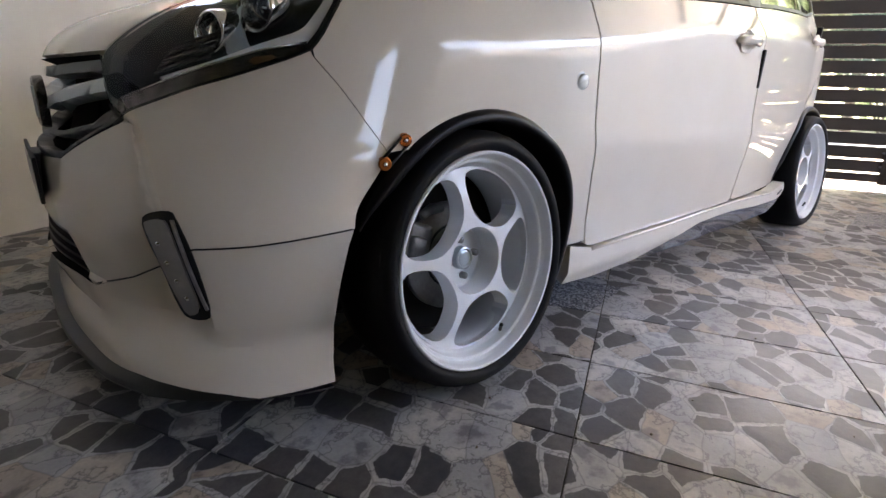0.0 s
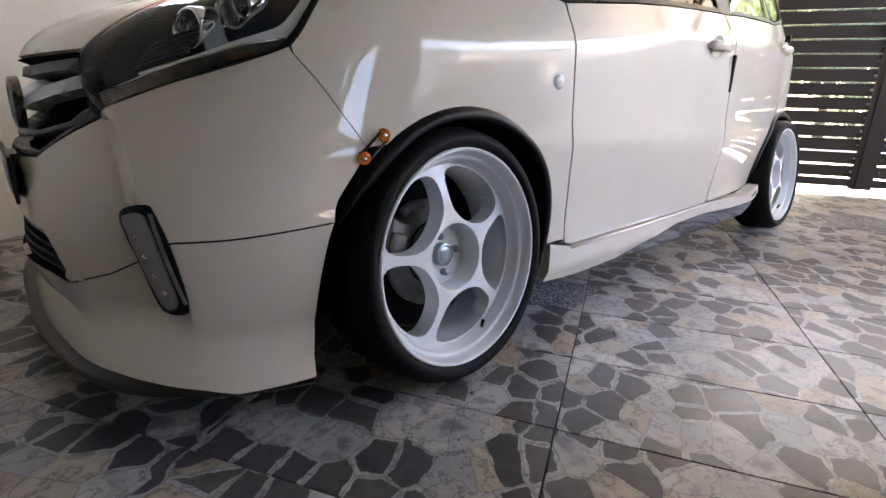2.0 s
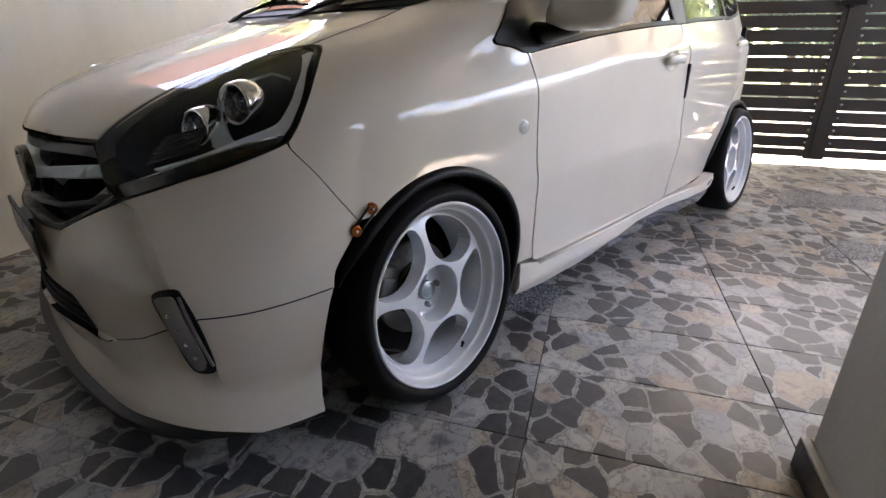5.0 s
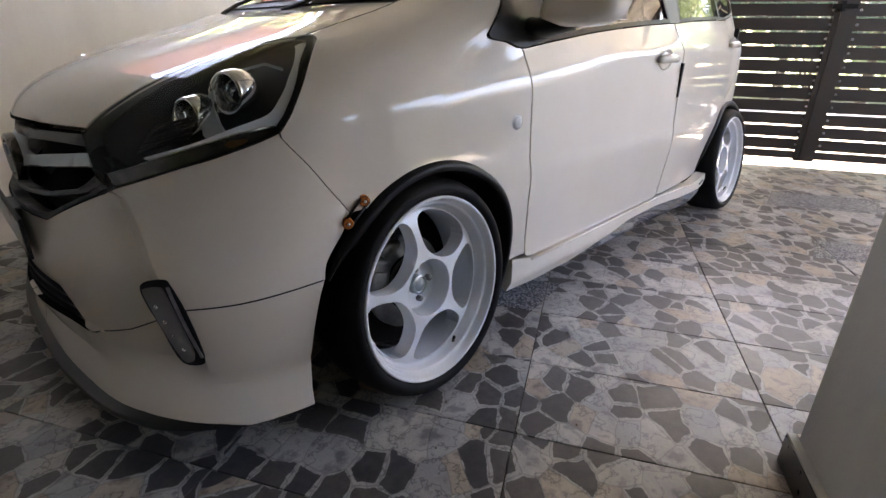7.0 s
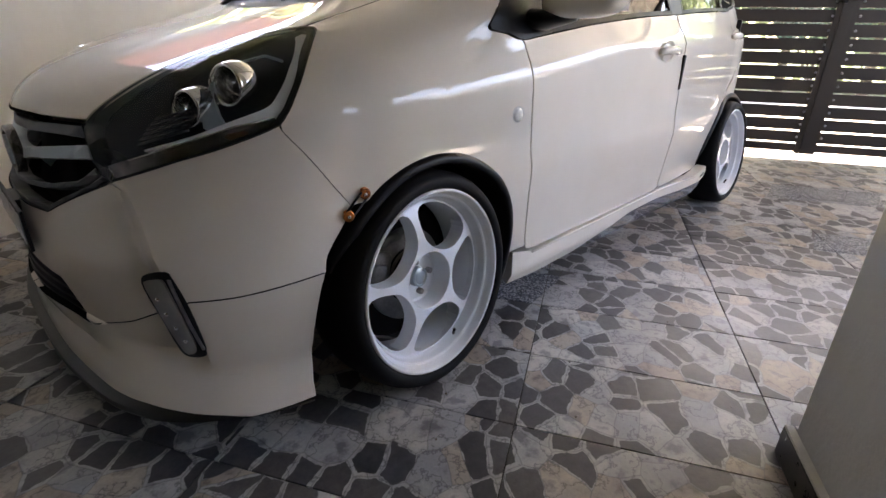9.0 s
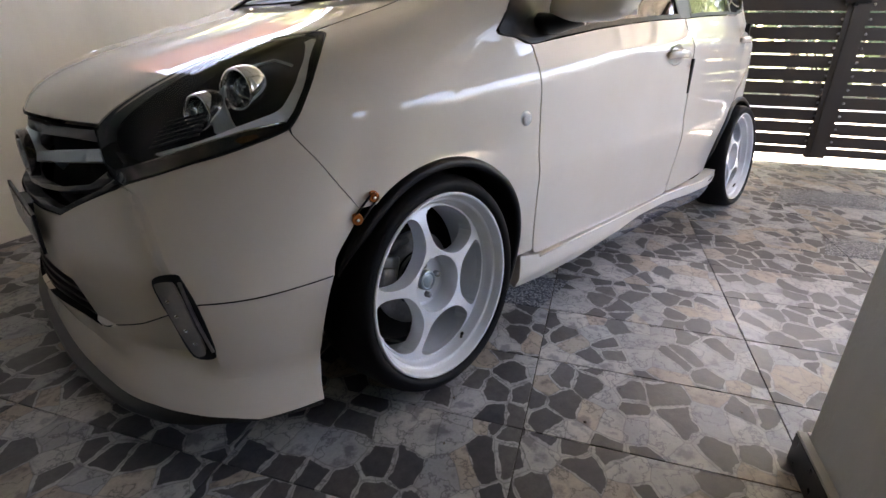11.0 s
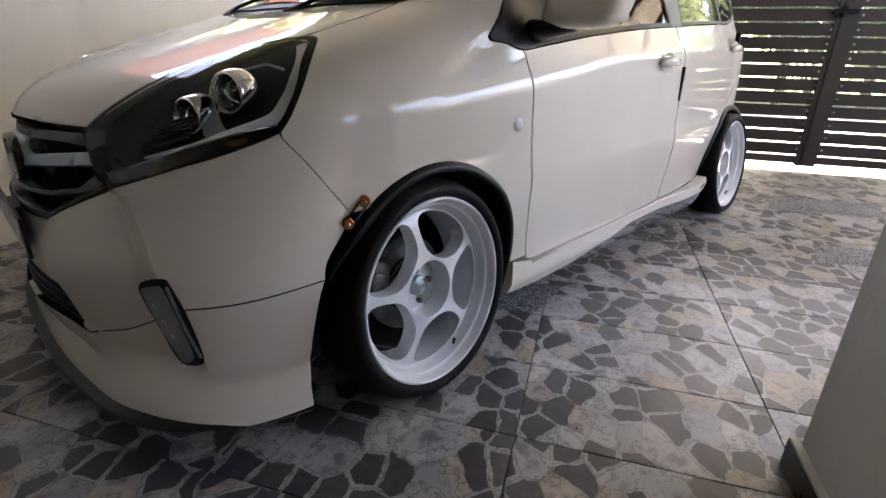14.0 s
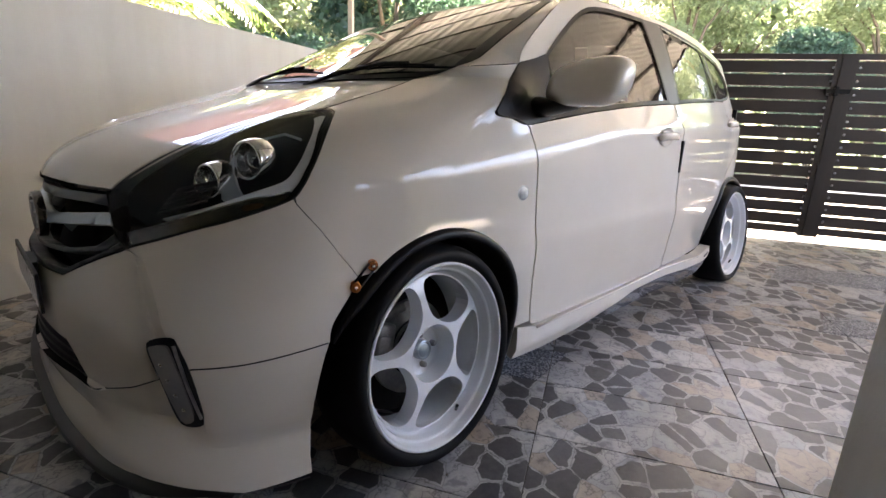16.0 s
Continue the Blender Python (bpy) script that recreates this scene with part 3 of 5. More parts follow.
# two unseen low outbuildings behind the yard wall, a gap between, narrowing the reflected sky
for _u, _w in ((-5.4, 8.0), (3.5, 6.5)):
    _hut = base("outbuilding", PORCH @ pose(_u, -12.0, -0.12), "unseen low pale outbuilding with a flat roof, narrowing the reflected sky", "outbuilding", "outbuildings behind the yard wall")
    part("wall", boxed((0, 0, 0), (_w, 3.0, 2.85), 0.02), PLASTER, _hut, "pale plastered walls", False)
    part("roof", boxed((-0.1, -0.1, 2.855), (_w + 0.1, 3.1, 2.99), 0.015), CONCRETE, _hut, "flat concrete roof slab", False)


# gate of two slatted leaves
def gate_leaf(v_from, v_to, latch):
    g = base("gate", PORCH @ pose(3.70, v_from, 0), "dark brown metal gate leaf with horizontal slats", "gate", "gate leaves", "structure")
    w = v_to - v_from
    s = 1 if w > 0 else -1
    w = abs(w)

    def add(name, lo, hi, label="", mat=GATE_PAINT, bevel=0.003):
        a = (lo[0], min(lo[1] * s, hi[1] * s), lo[2])
        b = (hi[0], max(lo[1] * s, hi[1] * s), hi[2])
        return part(name, boxed(a, b, bevel), mat, g, label, False)
    add("stile", (-0.025, 0.004, 0.05), (0.025, 0.066, 1.485))
    add("stile", (-0.025, w - 0.062, 0.05), (0.025, w, 1.485))
    add("top_rail", (-0.022, 0.066, 1.441), (0.022, w - 0.062, 1.485))
    add("bottom_rail", (-0.022, 0.066, 0.068), (0.022, w - 0.062, 0.128))
    for k in range(13):
        z = 0.141 + 0.1 * k
        add("slat", (-0.018, 0.05, z), (-0.004, w - 0.05, z + 0.0875), bevel=0.002)
        for q in (0.085, w - 0.085):
            for dz in (0.044,):
                sc = bmesh.new()
                bmesh.ops.create_cone(sc, cap_ends=True, segments=6, radius1=0.0105, radius2=0.008, depth=0.012, matrix=pose(-0.0225, q * s, z + dz, 0, -90, 0))
                part("screw", sc, STEEL, g, "steel hexagonal bolt head")
    if latch:
        add("cover_strip", (-0.034, -0.030, 0.052), (-0.0255, 0.040, 1.483), "dark strip over the joint of the leaves", bevel=0.002)
        add("cover_strip", (-0.031, 0.066, 0.06), (-0.0225, 0.078, 1.44), bevel=0.002)
        add("latch", (-0.06, -0.05, 1.19), (-0.0345, 0.11, 1.225), "dark steel sliding bolt", BLACK)
        add("latch", (-0.066, 0.03, 1.17), (-0.0345, 0.055, 1.245), "dark steel bolt bracket", BLACK)
    return g


gate_leaf(-2.072, 2.12, True)
gate_leaf(-2.078, -3.0, False)
# unseen wall, added to block the bright ground mirrored in the front door
porch_box("added_wall_street", (3.62, -7.4, -0.3), (3.8, -3.02, 1.5), PLASTER, "unseen plastered wall beside the gate, added to calm the door's reflection", "wall")


# ---- the car ----
CORE = Vector((1.2, YC, 0.6))
car = base("car", Matrix.Identity(4), "lowered pearl white small hatchback with white five-spoke wheels, parked askew", "car")


def on(points):
    """Flank points (x, z) as (arc, z), with points between so that straight edges stay straight."""
    out = []
    for (x0, z0), (x1, z1) in zip(points, points[1:]):
        n = max(1, int(math.hypot(x1 - x0, z1 - z0) / 0.02))
        out += [(arc_of(x0 + (x1 - x0) * k / n, z0 + (z1 - z0) * k / n), z0 + (z1 - z0) * k / n) for k in range(n)]
    return out + [(arc_of(*points[-1]), points[-1][1])]


def spline(points, n=4):
    """A soft line through the points."""
    out = []
    for i in range(len(points) - 1):
        a, b, c, d = (points[max(min(j, len(points) - 1), 0)] for j in (i - 1, i, i + 1, i + 2))
        for k in range(n):
            t = k / n
            out.append(tuple(0.5 * (2 * q + (r - p) * t + (2 * p - 5 * q + 4 * r - s) * t * t + (3 * q - p - 3 * r + s) * t ** 3) for p, q, r, s in zip(a, b, c, d)))
    return out + [tuple(points[-1])]


def arc(cx, cz, r, a0, a1, n=16):
    return [(cx + r * math.cos(radians(a0 + (a1 - a0) * k / n)), cz + r * math.sin(radians(a0 + (a1 - a0) * k / n))) for k in range(n + 1)]


def mirrored(bm):
    """A copy of the mesh for the car's other side."""
    c = bm.copy()
    for v in c.verts:
        v.co.y = 2 * YC - v.co.y
    bmesh.ops.reverse_faces(c, faces=c.faces)
    return c


def sides(name, bm, mat, label=""):
    other = mirrored(bm)
    return part(name, bm, mat, car, label), part(name, other, mat, car, label)


def lifted(out, corner=True):
    """The skin, moved outwards by out (inwards: minus)."""
    def surf(p, z):
        e = 2e-3
        q = Vector(skin(p, z, corner))
        n = (Vector(skin(p + e, z, corner)) - Vector(skin(p - e, z, corner))).cross(Vector((skin(p, z + e, corner))) - Vector(skin(p, z - e, corner)))
        n.normalize()
        if n.dot(q - CORE) < 0:
            n = -n
        return q + n * out
    return surf


def centre_line(a, b):
    return abs(a.x) < 1e-4 and abs(b.x) < 1e-4


GAP = 0.0015
ARCH_F, ARCH_R, ARCH_Z, ARCH_RAD = 0.05, 2.465, 0.27, 0.347

# outlines along the body, as (arc, height)
LAMP_TOP = spline([(0.480, 0.706), (0.500, 0.738), (0.517, 0.765), (0.531, 0.798), (0.541, 0.832), (0.556, 0.860), (0.585, 0.878), (0.622, 0.890), (0.645, 0.896)], 3)
LAMP_SIDE = spline([(0.645, 0.896), (0.672, 0.895), (0.706, 0.885), (0.768, 0.853), (0.812, 0.820), (0.838, 0.788), (0.849, 0.752), (0.847, 0.726), (0.842, 0.713)], 3)
LAMP_LOW = spline([(0.842, 0.713), (0.811, 0.696), (0.744, 0.667), (0.696, 0.650), (0.637, 0.6265), (0.553, 0.596)], 3)
LAMP_LEFT = spline([(0.553, 0.596), (0.531, 0.612), (0.510, 0.637), (0.495, 0.663), (0.486, 0.688), (0.480, 0.706)], 2)
LAMP = LAMP_TOP[:-1] + LAMP_SIDE[:-1] + LAMP_LOW[:-1] + LAMP_LEFT[:-1]
HOOD_SEAM = spline([(0.646, 0.899), (0.653, 0.935), (0.667, 0.965), (0.672, 0.985)], 3)
hood_poly = [(0.0, 0.699), (0.347, 0.702)] + LAMP_TOP + HOOD_SEAM + [(0.4, 0.982), (0.0, 0.980)]
BUMPER_EDGE = [(0.590, 0.6095), (0.590, 0.600), (0.627, 0.543), (0.662, 0.475), (0.692, 0.430), (0.707, 0.3845)]
bumper_front = [(0.0, 0.483), (0.296, 0.497)] + [q for q in LAMP_LOW[::-1] if q[0] < 0.588] + BUMPER_EDGE + [(0.657, 0.357), (0.553, 0.310), (0.390, 0.258), (0.280, 0.352), (0.0, 0.362)]
bumper_side = [q for q in LAMP_LOW[::-1] if q[0] > 0.592] + [(0.849, 0.704), (0.897, 0.659), (0.957, 0.598), (1.016, 0.544),
               (1.008, 0.49), (1.003, 0.45), (1.002, 0.412), (0.926, 0.406), (0.824, 0.397), (0.721, 0.392)] + BUMPER_EDGE[::-1]
skirt_poly = [(0.0, 0.245), (0.390, 0.258), (0.553, 0.310), (0.657, 0.357), (0.721, 0.392), (0.824, 0.397), (0.926, 0.406), (1.002, 0.412), (0.994, 0.386), (0.973, 0.273), (0.957, 0.154), (0.958, 0.116),
              (0.899, 0.114), (0.821, 0.111), (0.765, 0.122), (0.667, 0.132), (0.59, 0.136), (0.49, 0.133), (0.32, 0.130), (0.0, 0.130)]
fender_poly = [(0.845, 0.712), (0.849, 0.704), (0.897, 0.659), (0.957, 0.598), (1.016, 0.544)] + on(arc(ARCH_F, ARCH_Z, ARCH_RAD, 127, -3, 22)) + on(
    [(0.40, 0.246), (0.494, 0.246), (0.475, 0.31), (0.447, 0.45), (0.438, 0.58), (0.438, 0.752), (0.434, 0.82), (0.426, 0.868), (0.417, 0.878), (0.40, 0.879), (0.35, 0.893), (0.298, 0.898), (0.281, 0.909), (0.316, 0.949), (0.358, 0.987), (0.441, 1.051)]) + [
    (0.80, 1.028), (0.672, 0.988)] + [(p + 0.002, z) for p, z in HOOD_SEAM[-2::-1]] + LAMP_SIDE[1:-1]
door_f_poly = on([(0.516, 0.2275), (0.503, 0.2345), (0.497, 0.246), (0.478, 0.31), (0.45, 0.45), (0.441, 0.58), (0.441, 0.752), (0.437, 0.82), (0.429, 0.868), (0.421, 0.878), (0.44, 0.879), (0.615, 0.902), (0.80, 0.926), (1.02, 0.948), (1.25, 0.968), (1.49, 0.984),
                  (1.535, 0.985), (1.53, 0.75), (1.535, 0.58), (1.545, 0.40), (1.56, 0.246), (1.54, 0.232), (0.54, 0.2235)])
door_r_poly = on([(1.565, 0.246), (1.55, 0.40), (1.54, 0.58), (1.535, 0.75), (1.54, 0.986), (1.75, 1.003), (2.14, 1.026), (2.33, 1.034), (2.44, 1.06), (2.475, 0.93), (2.46, 0.80), (2.40, 0.70)]
                 + arc(ARCH_R, ARCH_Z, ARCH_RAD, 112, 183, 10) + [(2.10, 0.245), (1.59, 0.236)])
quarter_poly = on([(2.405, 0.695), (2.465, 0.80), (2.48, 0.93), (2.445, 1.062), (2.60, 1.10)]) + [(PX + 2.95, 1.08), (PX + 2.99, 0.75), (PX + 2.97, 0.56), (PX + 2.93, 0.40)] + on(arc(ARCH_R, ARCH_Z, ARCH_RAD, 22, 110, 12))

hood = part("hood", sheet(inset(hood_poly, 0.0026), skin, (0.03, 0.011), 0.018, True, rim_free=lambda a, b: abs(a.x) < 0.003 and abs(b.x) < 0.003), PAINT, car, "pearl white bonnet")


def on_edge(a, b):
    """True for the bumper's middle and its upright front edges, where no rim is turned in."""
    return (a.x < 0.01 and b.x < 0.01) or all(abs(q.x - lerp(CREASE, q.y)) < 2e-3 and q.y > 0.38 for q in (a, b))


_bm = sheet(bumper_front, lambda p, z: skin(max(p - 0.0016, 0) if p < 0.02 else p, z), (0.022, 0.01), 0.012, True, rim_free=on_edge)
front_bumper = part("front_bumper", sheet(bumper_side, skin, (0.022, 0.01), 0.012, True, bm=_bm, rim_free=on_edge), PAINT, car, "pearl white front bumper")
part("bumper_skirt", sheet(inset(skirt_poly, GAP), lambda p, z: skin(max(p, 0), z), (0.022, 0.011), 0.012, True, rim_free=lambda a, b: a.x < 0.01 and b.x < 0.01), PAINT, car, "pearl white add-on lower bumper skirt")
# black tube laid in the bonnet gap to draw its shade
sides("bonnet_seal", tube(bmesh.new(), [lifted(-0.0012)(p + 0.0006, z) for p, z in HOOD_SEAM], 0.0022, 6), BLACK, "black tube for the shade in the bonnet's joint")
SKIRT_JOINT = [(0.400, 0.2635), (0.553, 0.310), (0.657, 0.357), (0.721, 0.392), (0.824, 0.397), (0.926, 0.406), (0.998, 0.412)]
sides("skirt_seal", tube(bmesh.new(), [lifted(-0.0008)(_p, lerp(SKIRT_JOINT, _p)) for _p in (0.400 + 0.598 * k / 40 for k in range(41))], 0.0019, 6), BLACK, "dark joint between bumper and skirt")
sides("fender", sheet(inset(fender_poly, GAP), skin, (0.022, 0.02)), PAINT)
doors_f = sides("front_door", sheet(inset(door_f_poly, GAP), skin, (0.04, 0.02)), PAINT)
doors_r = sides("rear_door", sheet(inset(door_r_poly, GAP), skin, (0.04, 0.02)), PAINT)
sides("quarter_panel", sheet(inset(quarter_poly, GAP), skin, (0.04, 0.025)), PAINT)

# rear: tailgate, bumper, lamps
TAIL = PX + XR
sides("tail_lamp", sheet([(TAIL + 0.56, 0.70), (TAIL + 0.54, 1.04), (TAIL + 0.68, 1.02), (TAIL + 0.72, 0.72)], skin, (0.03, 0.03), 0.02), RED_LENS, "red tail lamp")
part("rear_bumper", sheet([(TAIL + 0.53, 0.20), (TAIL + 0.55, 0.56), (TAIL + 0.62, 0.67), (TAIL + 1.1, 0.60), (TAIL + 1.1, 0.18)], skin, (0.05, 0.03), 0.012, True, rim_free=lambda a, b: a.x > TAIL + 1.09 and b.x > TAIL + 1.09), PAINT, car, "pearl white rear bumper")
tailgate = part("tailgate", sheet([(TAIL + 0.735, 0.66), (TAIL + 0.70, 1.03), (TAIL + 1.1, 1.03), (TAIL + 1.1, 0.61)], skin, (0.05, 0.04), 0.012, True, rim_free=lambda a, b: a.x > TAIL + 1.09 and b.x > TAIL + 1.09), PAINT, car, "pearl white tailgate")
part("rear_window", sheet([(TAIL + 0.60, 1.05), (TAIL + 0.56, 1.29), (TAIL + 1.1, 1.33), (TAIL + 1.1, 1.05)], lifted(-0.004), (0.06, 0.04), 0.006, True), GLASS, car, "dark tinted rear window")


# roof, windscreen and pillars
ROOF_TOP = [(0.88, 1.352), (1.0, 1.372), (1.2, 1.394), (1.6, 1.405), (2.1, 1.385), (2.5, 1.335), (2.72, 1.28)]


def roof(x, y):
    return (x, y, smooth(ROOF_TOP, x) - 0.045 * (abs(YC - y) / 0.56) ** 2.5)


part("roof", sheet([(0.92, YC), (0.896, 0.55), (0.842, 0.318), (1.0, 0.318), (1.36, 0.314), (1.75, 0.315), (2.1, 0.33), (2.5, 0.36), (2.68, 0.42), (2.72, YC)], roof, (0.06, 0.06), 0.01, True, rim_free=lambda a, b: abs(a.y - YC) < 1e-4 and abs(b.y - YC) < 1e-4), PAINT, car, "pearl white roof")


def screen(a, b):
    """The windscreen: a from the near edge (0) to the middle (1), b from the cowl up."""
    low = Vector((0.045 + 0.225 * (1 - a) ** 3, 0.215 + a * (YC - 0.215), 0.980 + 0.025 * (1 - a) ** 3))
    top = Vector((0.915 - 0.08 * (1 - a) ** 2, 0.312 + a * (YC - 0.312), 1.360 - 0.048 * max(1 - a, 0) ** 2.5))
    q = low.lerp(top, b)
    q.z += 0.05 * b * (1 - b)
    q.x -= 0.03 * b * (1 - b)
    q.y -= 0.08 * b * (1 - b) * (1 - a) ** 2
    return q


part("windscreen", sheet([(0.0, 0.0), (0.0, 1.0), (1.0, 1.0), (1.0, 0.0)], screen, (0.1, 0.1), 0.005, True, rim_free=lambda a, b: a.x > 0.99 and b.x > 0.99), GLASS, car, "clear windscreen")
part("windscreen_band", sheet([(0.0, 0.0), (0.0, 1.0), (1.0, 1.0), (1.0, 0.98), (0.075, 0.98), (0.055, 0.2), (0.06, 0.06), (0.12, 0.035), (1.0, 0.035), (1.0, 0.0)], lambda a, b: screen(a, b) + Vector((-0.0015, 0, 0.002)), (0.1, 0.1), 0.0, True), BLACK, car, "black edge of the windscreen")


def strip(left, right, steps=4, bulge=0.0):
    """A band between two lines of as many points."""
    bm = bmesh.new()
    rows = []
    for a, b in zip(left, right):
        a, b = Vector(a), Vector(b)
        out = (Vector((a.x, a.y, a.z)) - CORE)
        out.normalize()
        rows.append([bm.verts.new(a.lerp(b, k / steps) + out * bulge * 4 * (k / steps) * (1 - k / steps)) for k in range(steps + 1)])
    for A, B in zip(rows, rows[1:]):
        for k in range(steps):
            bm.faces.new((A[k], A[k + 1], B[k + 1], B[k]))
    return bm


SEAM = spline([(0.443, 1.053), (0.472, 1.093), (0.54, 1.146), (0.70, 1.250), (0.82, 1.309), (1.0, 1.340), (1.36, 1.352), (1.75, 1.350), (2.1, 1.326), (2.5, 1.25), (2.66, 1.16)])
_line = [(0.672, 0.988), (0.73, 1.006), (0.80, 1.028)] + on(SEAM)
_edge = [screen(0.0, b) for b in (0.0, 0.06, 0.13)]
for _x, _z in SEAM:
    _b = min((_x - 0.29) / 0.555, 1.0)
    _y = smooth([(0.85, 0.314), (1.0, 0.318), (1.36, 0.314), (1.75, 0.315), (2.1, 0.33), (2.5, 0.36), (2.68, 0.42)], _x)
    _edge.append(screen(0.0, _b) if _b < 0.97 else Vector(roof(_x, _y)))
sides("roof_rail", strip([skin(p, z) for p, z in _line], _edge, 6, 0.003), PAINT, "pearl white roof pillar and rail")
part("cowl", strip([(0.03 + 0.205 * (abs(k - 6) / 6) ** 3, 0.217 + k * (2 * YC - 0.434) / 12, 0.970 + 0.02 * (abs(k - 6) / 6) ** 3) for k in range(13)], [screen(1 - abs(1 - k / 6), 0.05) + Vector((0, (2 * (YC - (screen(1 - abs(1 - k / 6), 0.05).y)) if k > 6 else 0), -0.004)) for k in range(13)], 3), BLACK, car, "black cowl under the windscreen")

TOP_F = spline([(0.60, 1.098), (0.66, 1.142), (0.74, 1.196), (0.84, 1.255), (0.94, 1.297), (1.06, 1.317), (1.20, 1.326), (1.40, 1.329)], 2)
DOOR_FRAME = [(x, z - 0.003) for x, z in SEAM if x < 1.38] + [(1.405, 1.348), (1.405, 1.330)] + TOP_F[::-1]
_frame = sheet(on(DOOR_FRAME), skin, (0.05, 0.02), 0.01)
for _d, _bm in zip(doors_f, (_frame.copy(), mirrored(_frame))):
    part("window_frame", _bm, PAINT, _d)
_frame.free()
REAR_FRAME = [(1.41, 1.348)] + [(x, z - 0.003) for x, z in SEAM if x > 1.42] + [ (2.60, 1.10), (2.45, 1.064), (2.49, 1.10), (2.475, 1.15), (2.36, 1.245), (2.06, 1.292), (1.56, 1.332), (1.415, 1.330)]
_frame = sheet(on(REAR_FRAME), skin, (0.05, 0.02), 0.01)
for _d, _bm in zip(doors_r, (_frame.copy(), mirrored(_frame))):
    part("window_frame", _bm, PAINT, _d)
_frame.free()


def band(poly, width, surf, step=(0.05, 0.05)):
    """A frame of that width inside a closed outline."""
    inner = inset(poly, width)
    bm = bmesh.new()
    n = len(poly)
    for i in range(n):
        j = (i + 1) % n
        k = max(1, int(math.dist(poly[i], poly[j]) / step[0]))
        for s in range(k):
            f, g = s / k, (s + 1) / k
            def at(A, B, q):
                return surf(A[0] + (B[0] - A[0]) * q, A[1] + (B[1] - A[1]) * q)
            bm.faces.new([bm.verts.new(v) for v in (at(poly[i], poly[j], f), at(poly[i], poly[j], g), at(inner[i], inner[j], g), at(inner[i], inner[j], f))])
    bmesh.ops.remove_doubles(bm, verts=bm.verts, dist=2e-4)
    return bm


WIN_F = TOP_F + [(1.49, 0.986), (1.25, 0.970), (1.02, 0.950), (0.80, 0.928), (0.58, 0.900)]
WIN_R = [(1.56, 1.332), (2.06, 1.292), (2.09, 1.28), (2.20, 1.032), (1.75, 1.006), (1.60, 0.993)]
WIN_Q = [(2.09, 1.28), (2.36, 1.245), (2.475, 1.15), (2.49, 1.10), (2.44, 1.062), (2.33, 1.036), (2.20, 1.032)]
SAIL = [(0.300, 0.899), (0.286, 0.904), (0.283, 0.911), (0.290, 0.920), (0.318, 0.950), (0.358, 0.989), (0.443, 1.054), (0.52, 1.072), (0.60, 1.096), (0.575, 0.900), (0.44, 0.880), (0.40, 0.880), (0.35, 0.894)]
for _doors, _poly, _w in ((doors_f, WIN_F, 0.015), (doors_r, WIN_R, 0.014), (doors_r, WIN_Q, 0.012)):
    _trim, _pane = band(on(_poly), _w, lifted(0.002)), sheet(on(inset(_poly, _w * 0.6)), lifted(-0.006), (0.08, 0.06), 0.003)
    for _d, _a, _c in zip(_doors, (_trim.copy(), mirrored(_trim)), (_pane.copy(), mirrored(_pane))):
        part("window_trim", _a, BLACK, _d, "black window surround")
        part("window_pane", _c, GLASS, _d, "dark tinted side window")
    _trim.free(), _pane.free()
PILLAR_B = [(1.40, 1.328), (1.56, 1.332), (1.60, 0.993), (1.54, 0.988), (1.49, 0.986)]
sides("centre_pillar", sheet(on(PILLAR_B), lifted(0.001), (0.04, 0.04), 0.01), SATIN, "satin dark grey window pillar")
sides("mirror_sail", sheet(on(SAIL), lifted(0.006), (0.03, 0.03), 0.012), BLACK, "black triangular plate at the mirror")


# door mirror
def mirror_shell():
    bm = bmesh.new()
    bmesh.ops.create_uvsphere(bm, u_segments=40, v_segments=24, radius=1.0)
    for v in bm.verts:
        x, y, z = v.co
        sg = lambda q, e: math.copysign(abs(q) ** e, q)
        x, y, z = sg(x, 0.66), sg(y, 0.62), sg(z, 0.70)
        v.co = (0.537 + 0.068 * x + 0.026 * z, -0.045 + 0.122 * y, 0.994 + (0.068 - 0.006 * y) * z + 0.008 * (1 - y))
    return bm


def mirror_base():
    bm = bmesh.new()
    tube(bm, [(0.50, 0.10, 0.932), (0.505, 0.055, 0.932), (0.515, 0.02, 0.938), (0.53, -0.02, 0.946)], [0.030, 0.027, 0.022, 0.018], 14, 2.2)
    return bm


def mirror_plate():
    return boxed((0.601, -0.135, 0.955), (0.607, 0.04, 1.045), 0.003)


for _shell, _foot, _plate in ((mirror_shell(), mirror_base(), mirror_plate()), (mirrored(mirror_shell()), mirrored(mirror_base()), mirrored(mirror_plate()))):
    _m = part("door_mirror", _shell, PAINT, car, "pearl white door mirror housing")
    part("mirror_foot", _foot, BLACK, _m, "black mirror foot")
    part("mirror_glass", _plate, CHROME, _m, "mirror glass", False)

# headlamps
INTO = Vector((0.72, 0.48, -0.30)).normalized()


def sunk(d):
    """The skin, shifted into the lamp by d."""
    return lambda p, z: Vector(skin(p, z)) + INTO * d


def lamp_bowl():
    """The dark tray behind the lens, with its side walls."""
    poly = inset(LAMP, 0.003)
    small = inset(LAMP, 0.010)
    bm = sheet(small, sunk(0.065), (0.03, 0.014), 0.0)
    n = len(poly)
    for i in range(n):
        j = (i + 1) % n
        bm.faces.new([bm.verts.new(q) for q in (sunk(0.001)(*poly[i]), sunk(0.001)(*poly[j]), sunk(0.065)(*small[j]), sunk(0.065)(*small[i]))])
    bmesh.ops.remove_doubles(bm, verts=bm.verts, dist=2e-4)
    return bm


_lens = sheet(LAMP, lifted(0.001), (0.025, 0.012), 0.003)
_bowl = lamp_bowl()
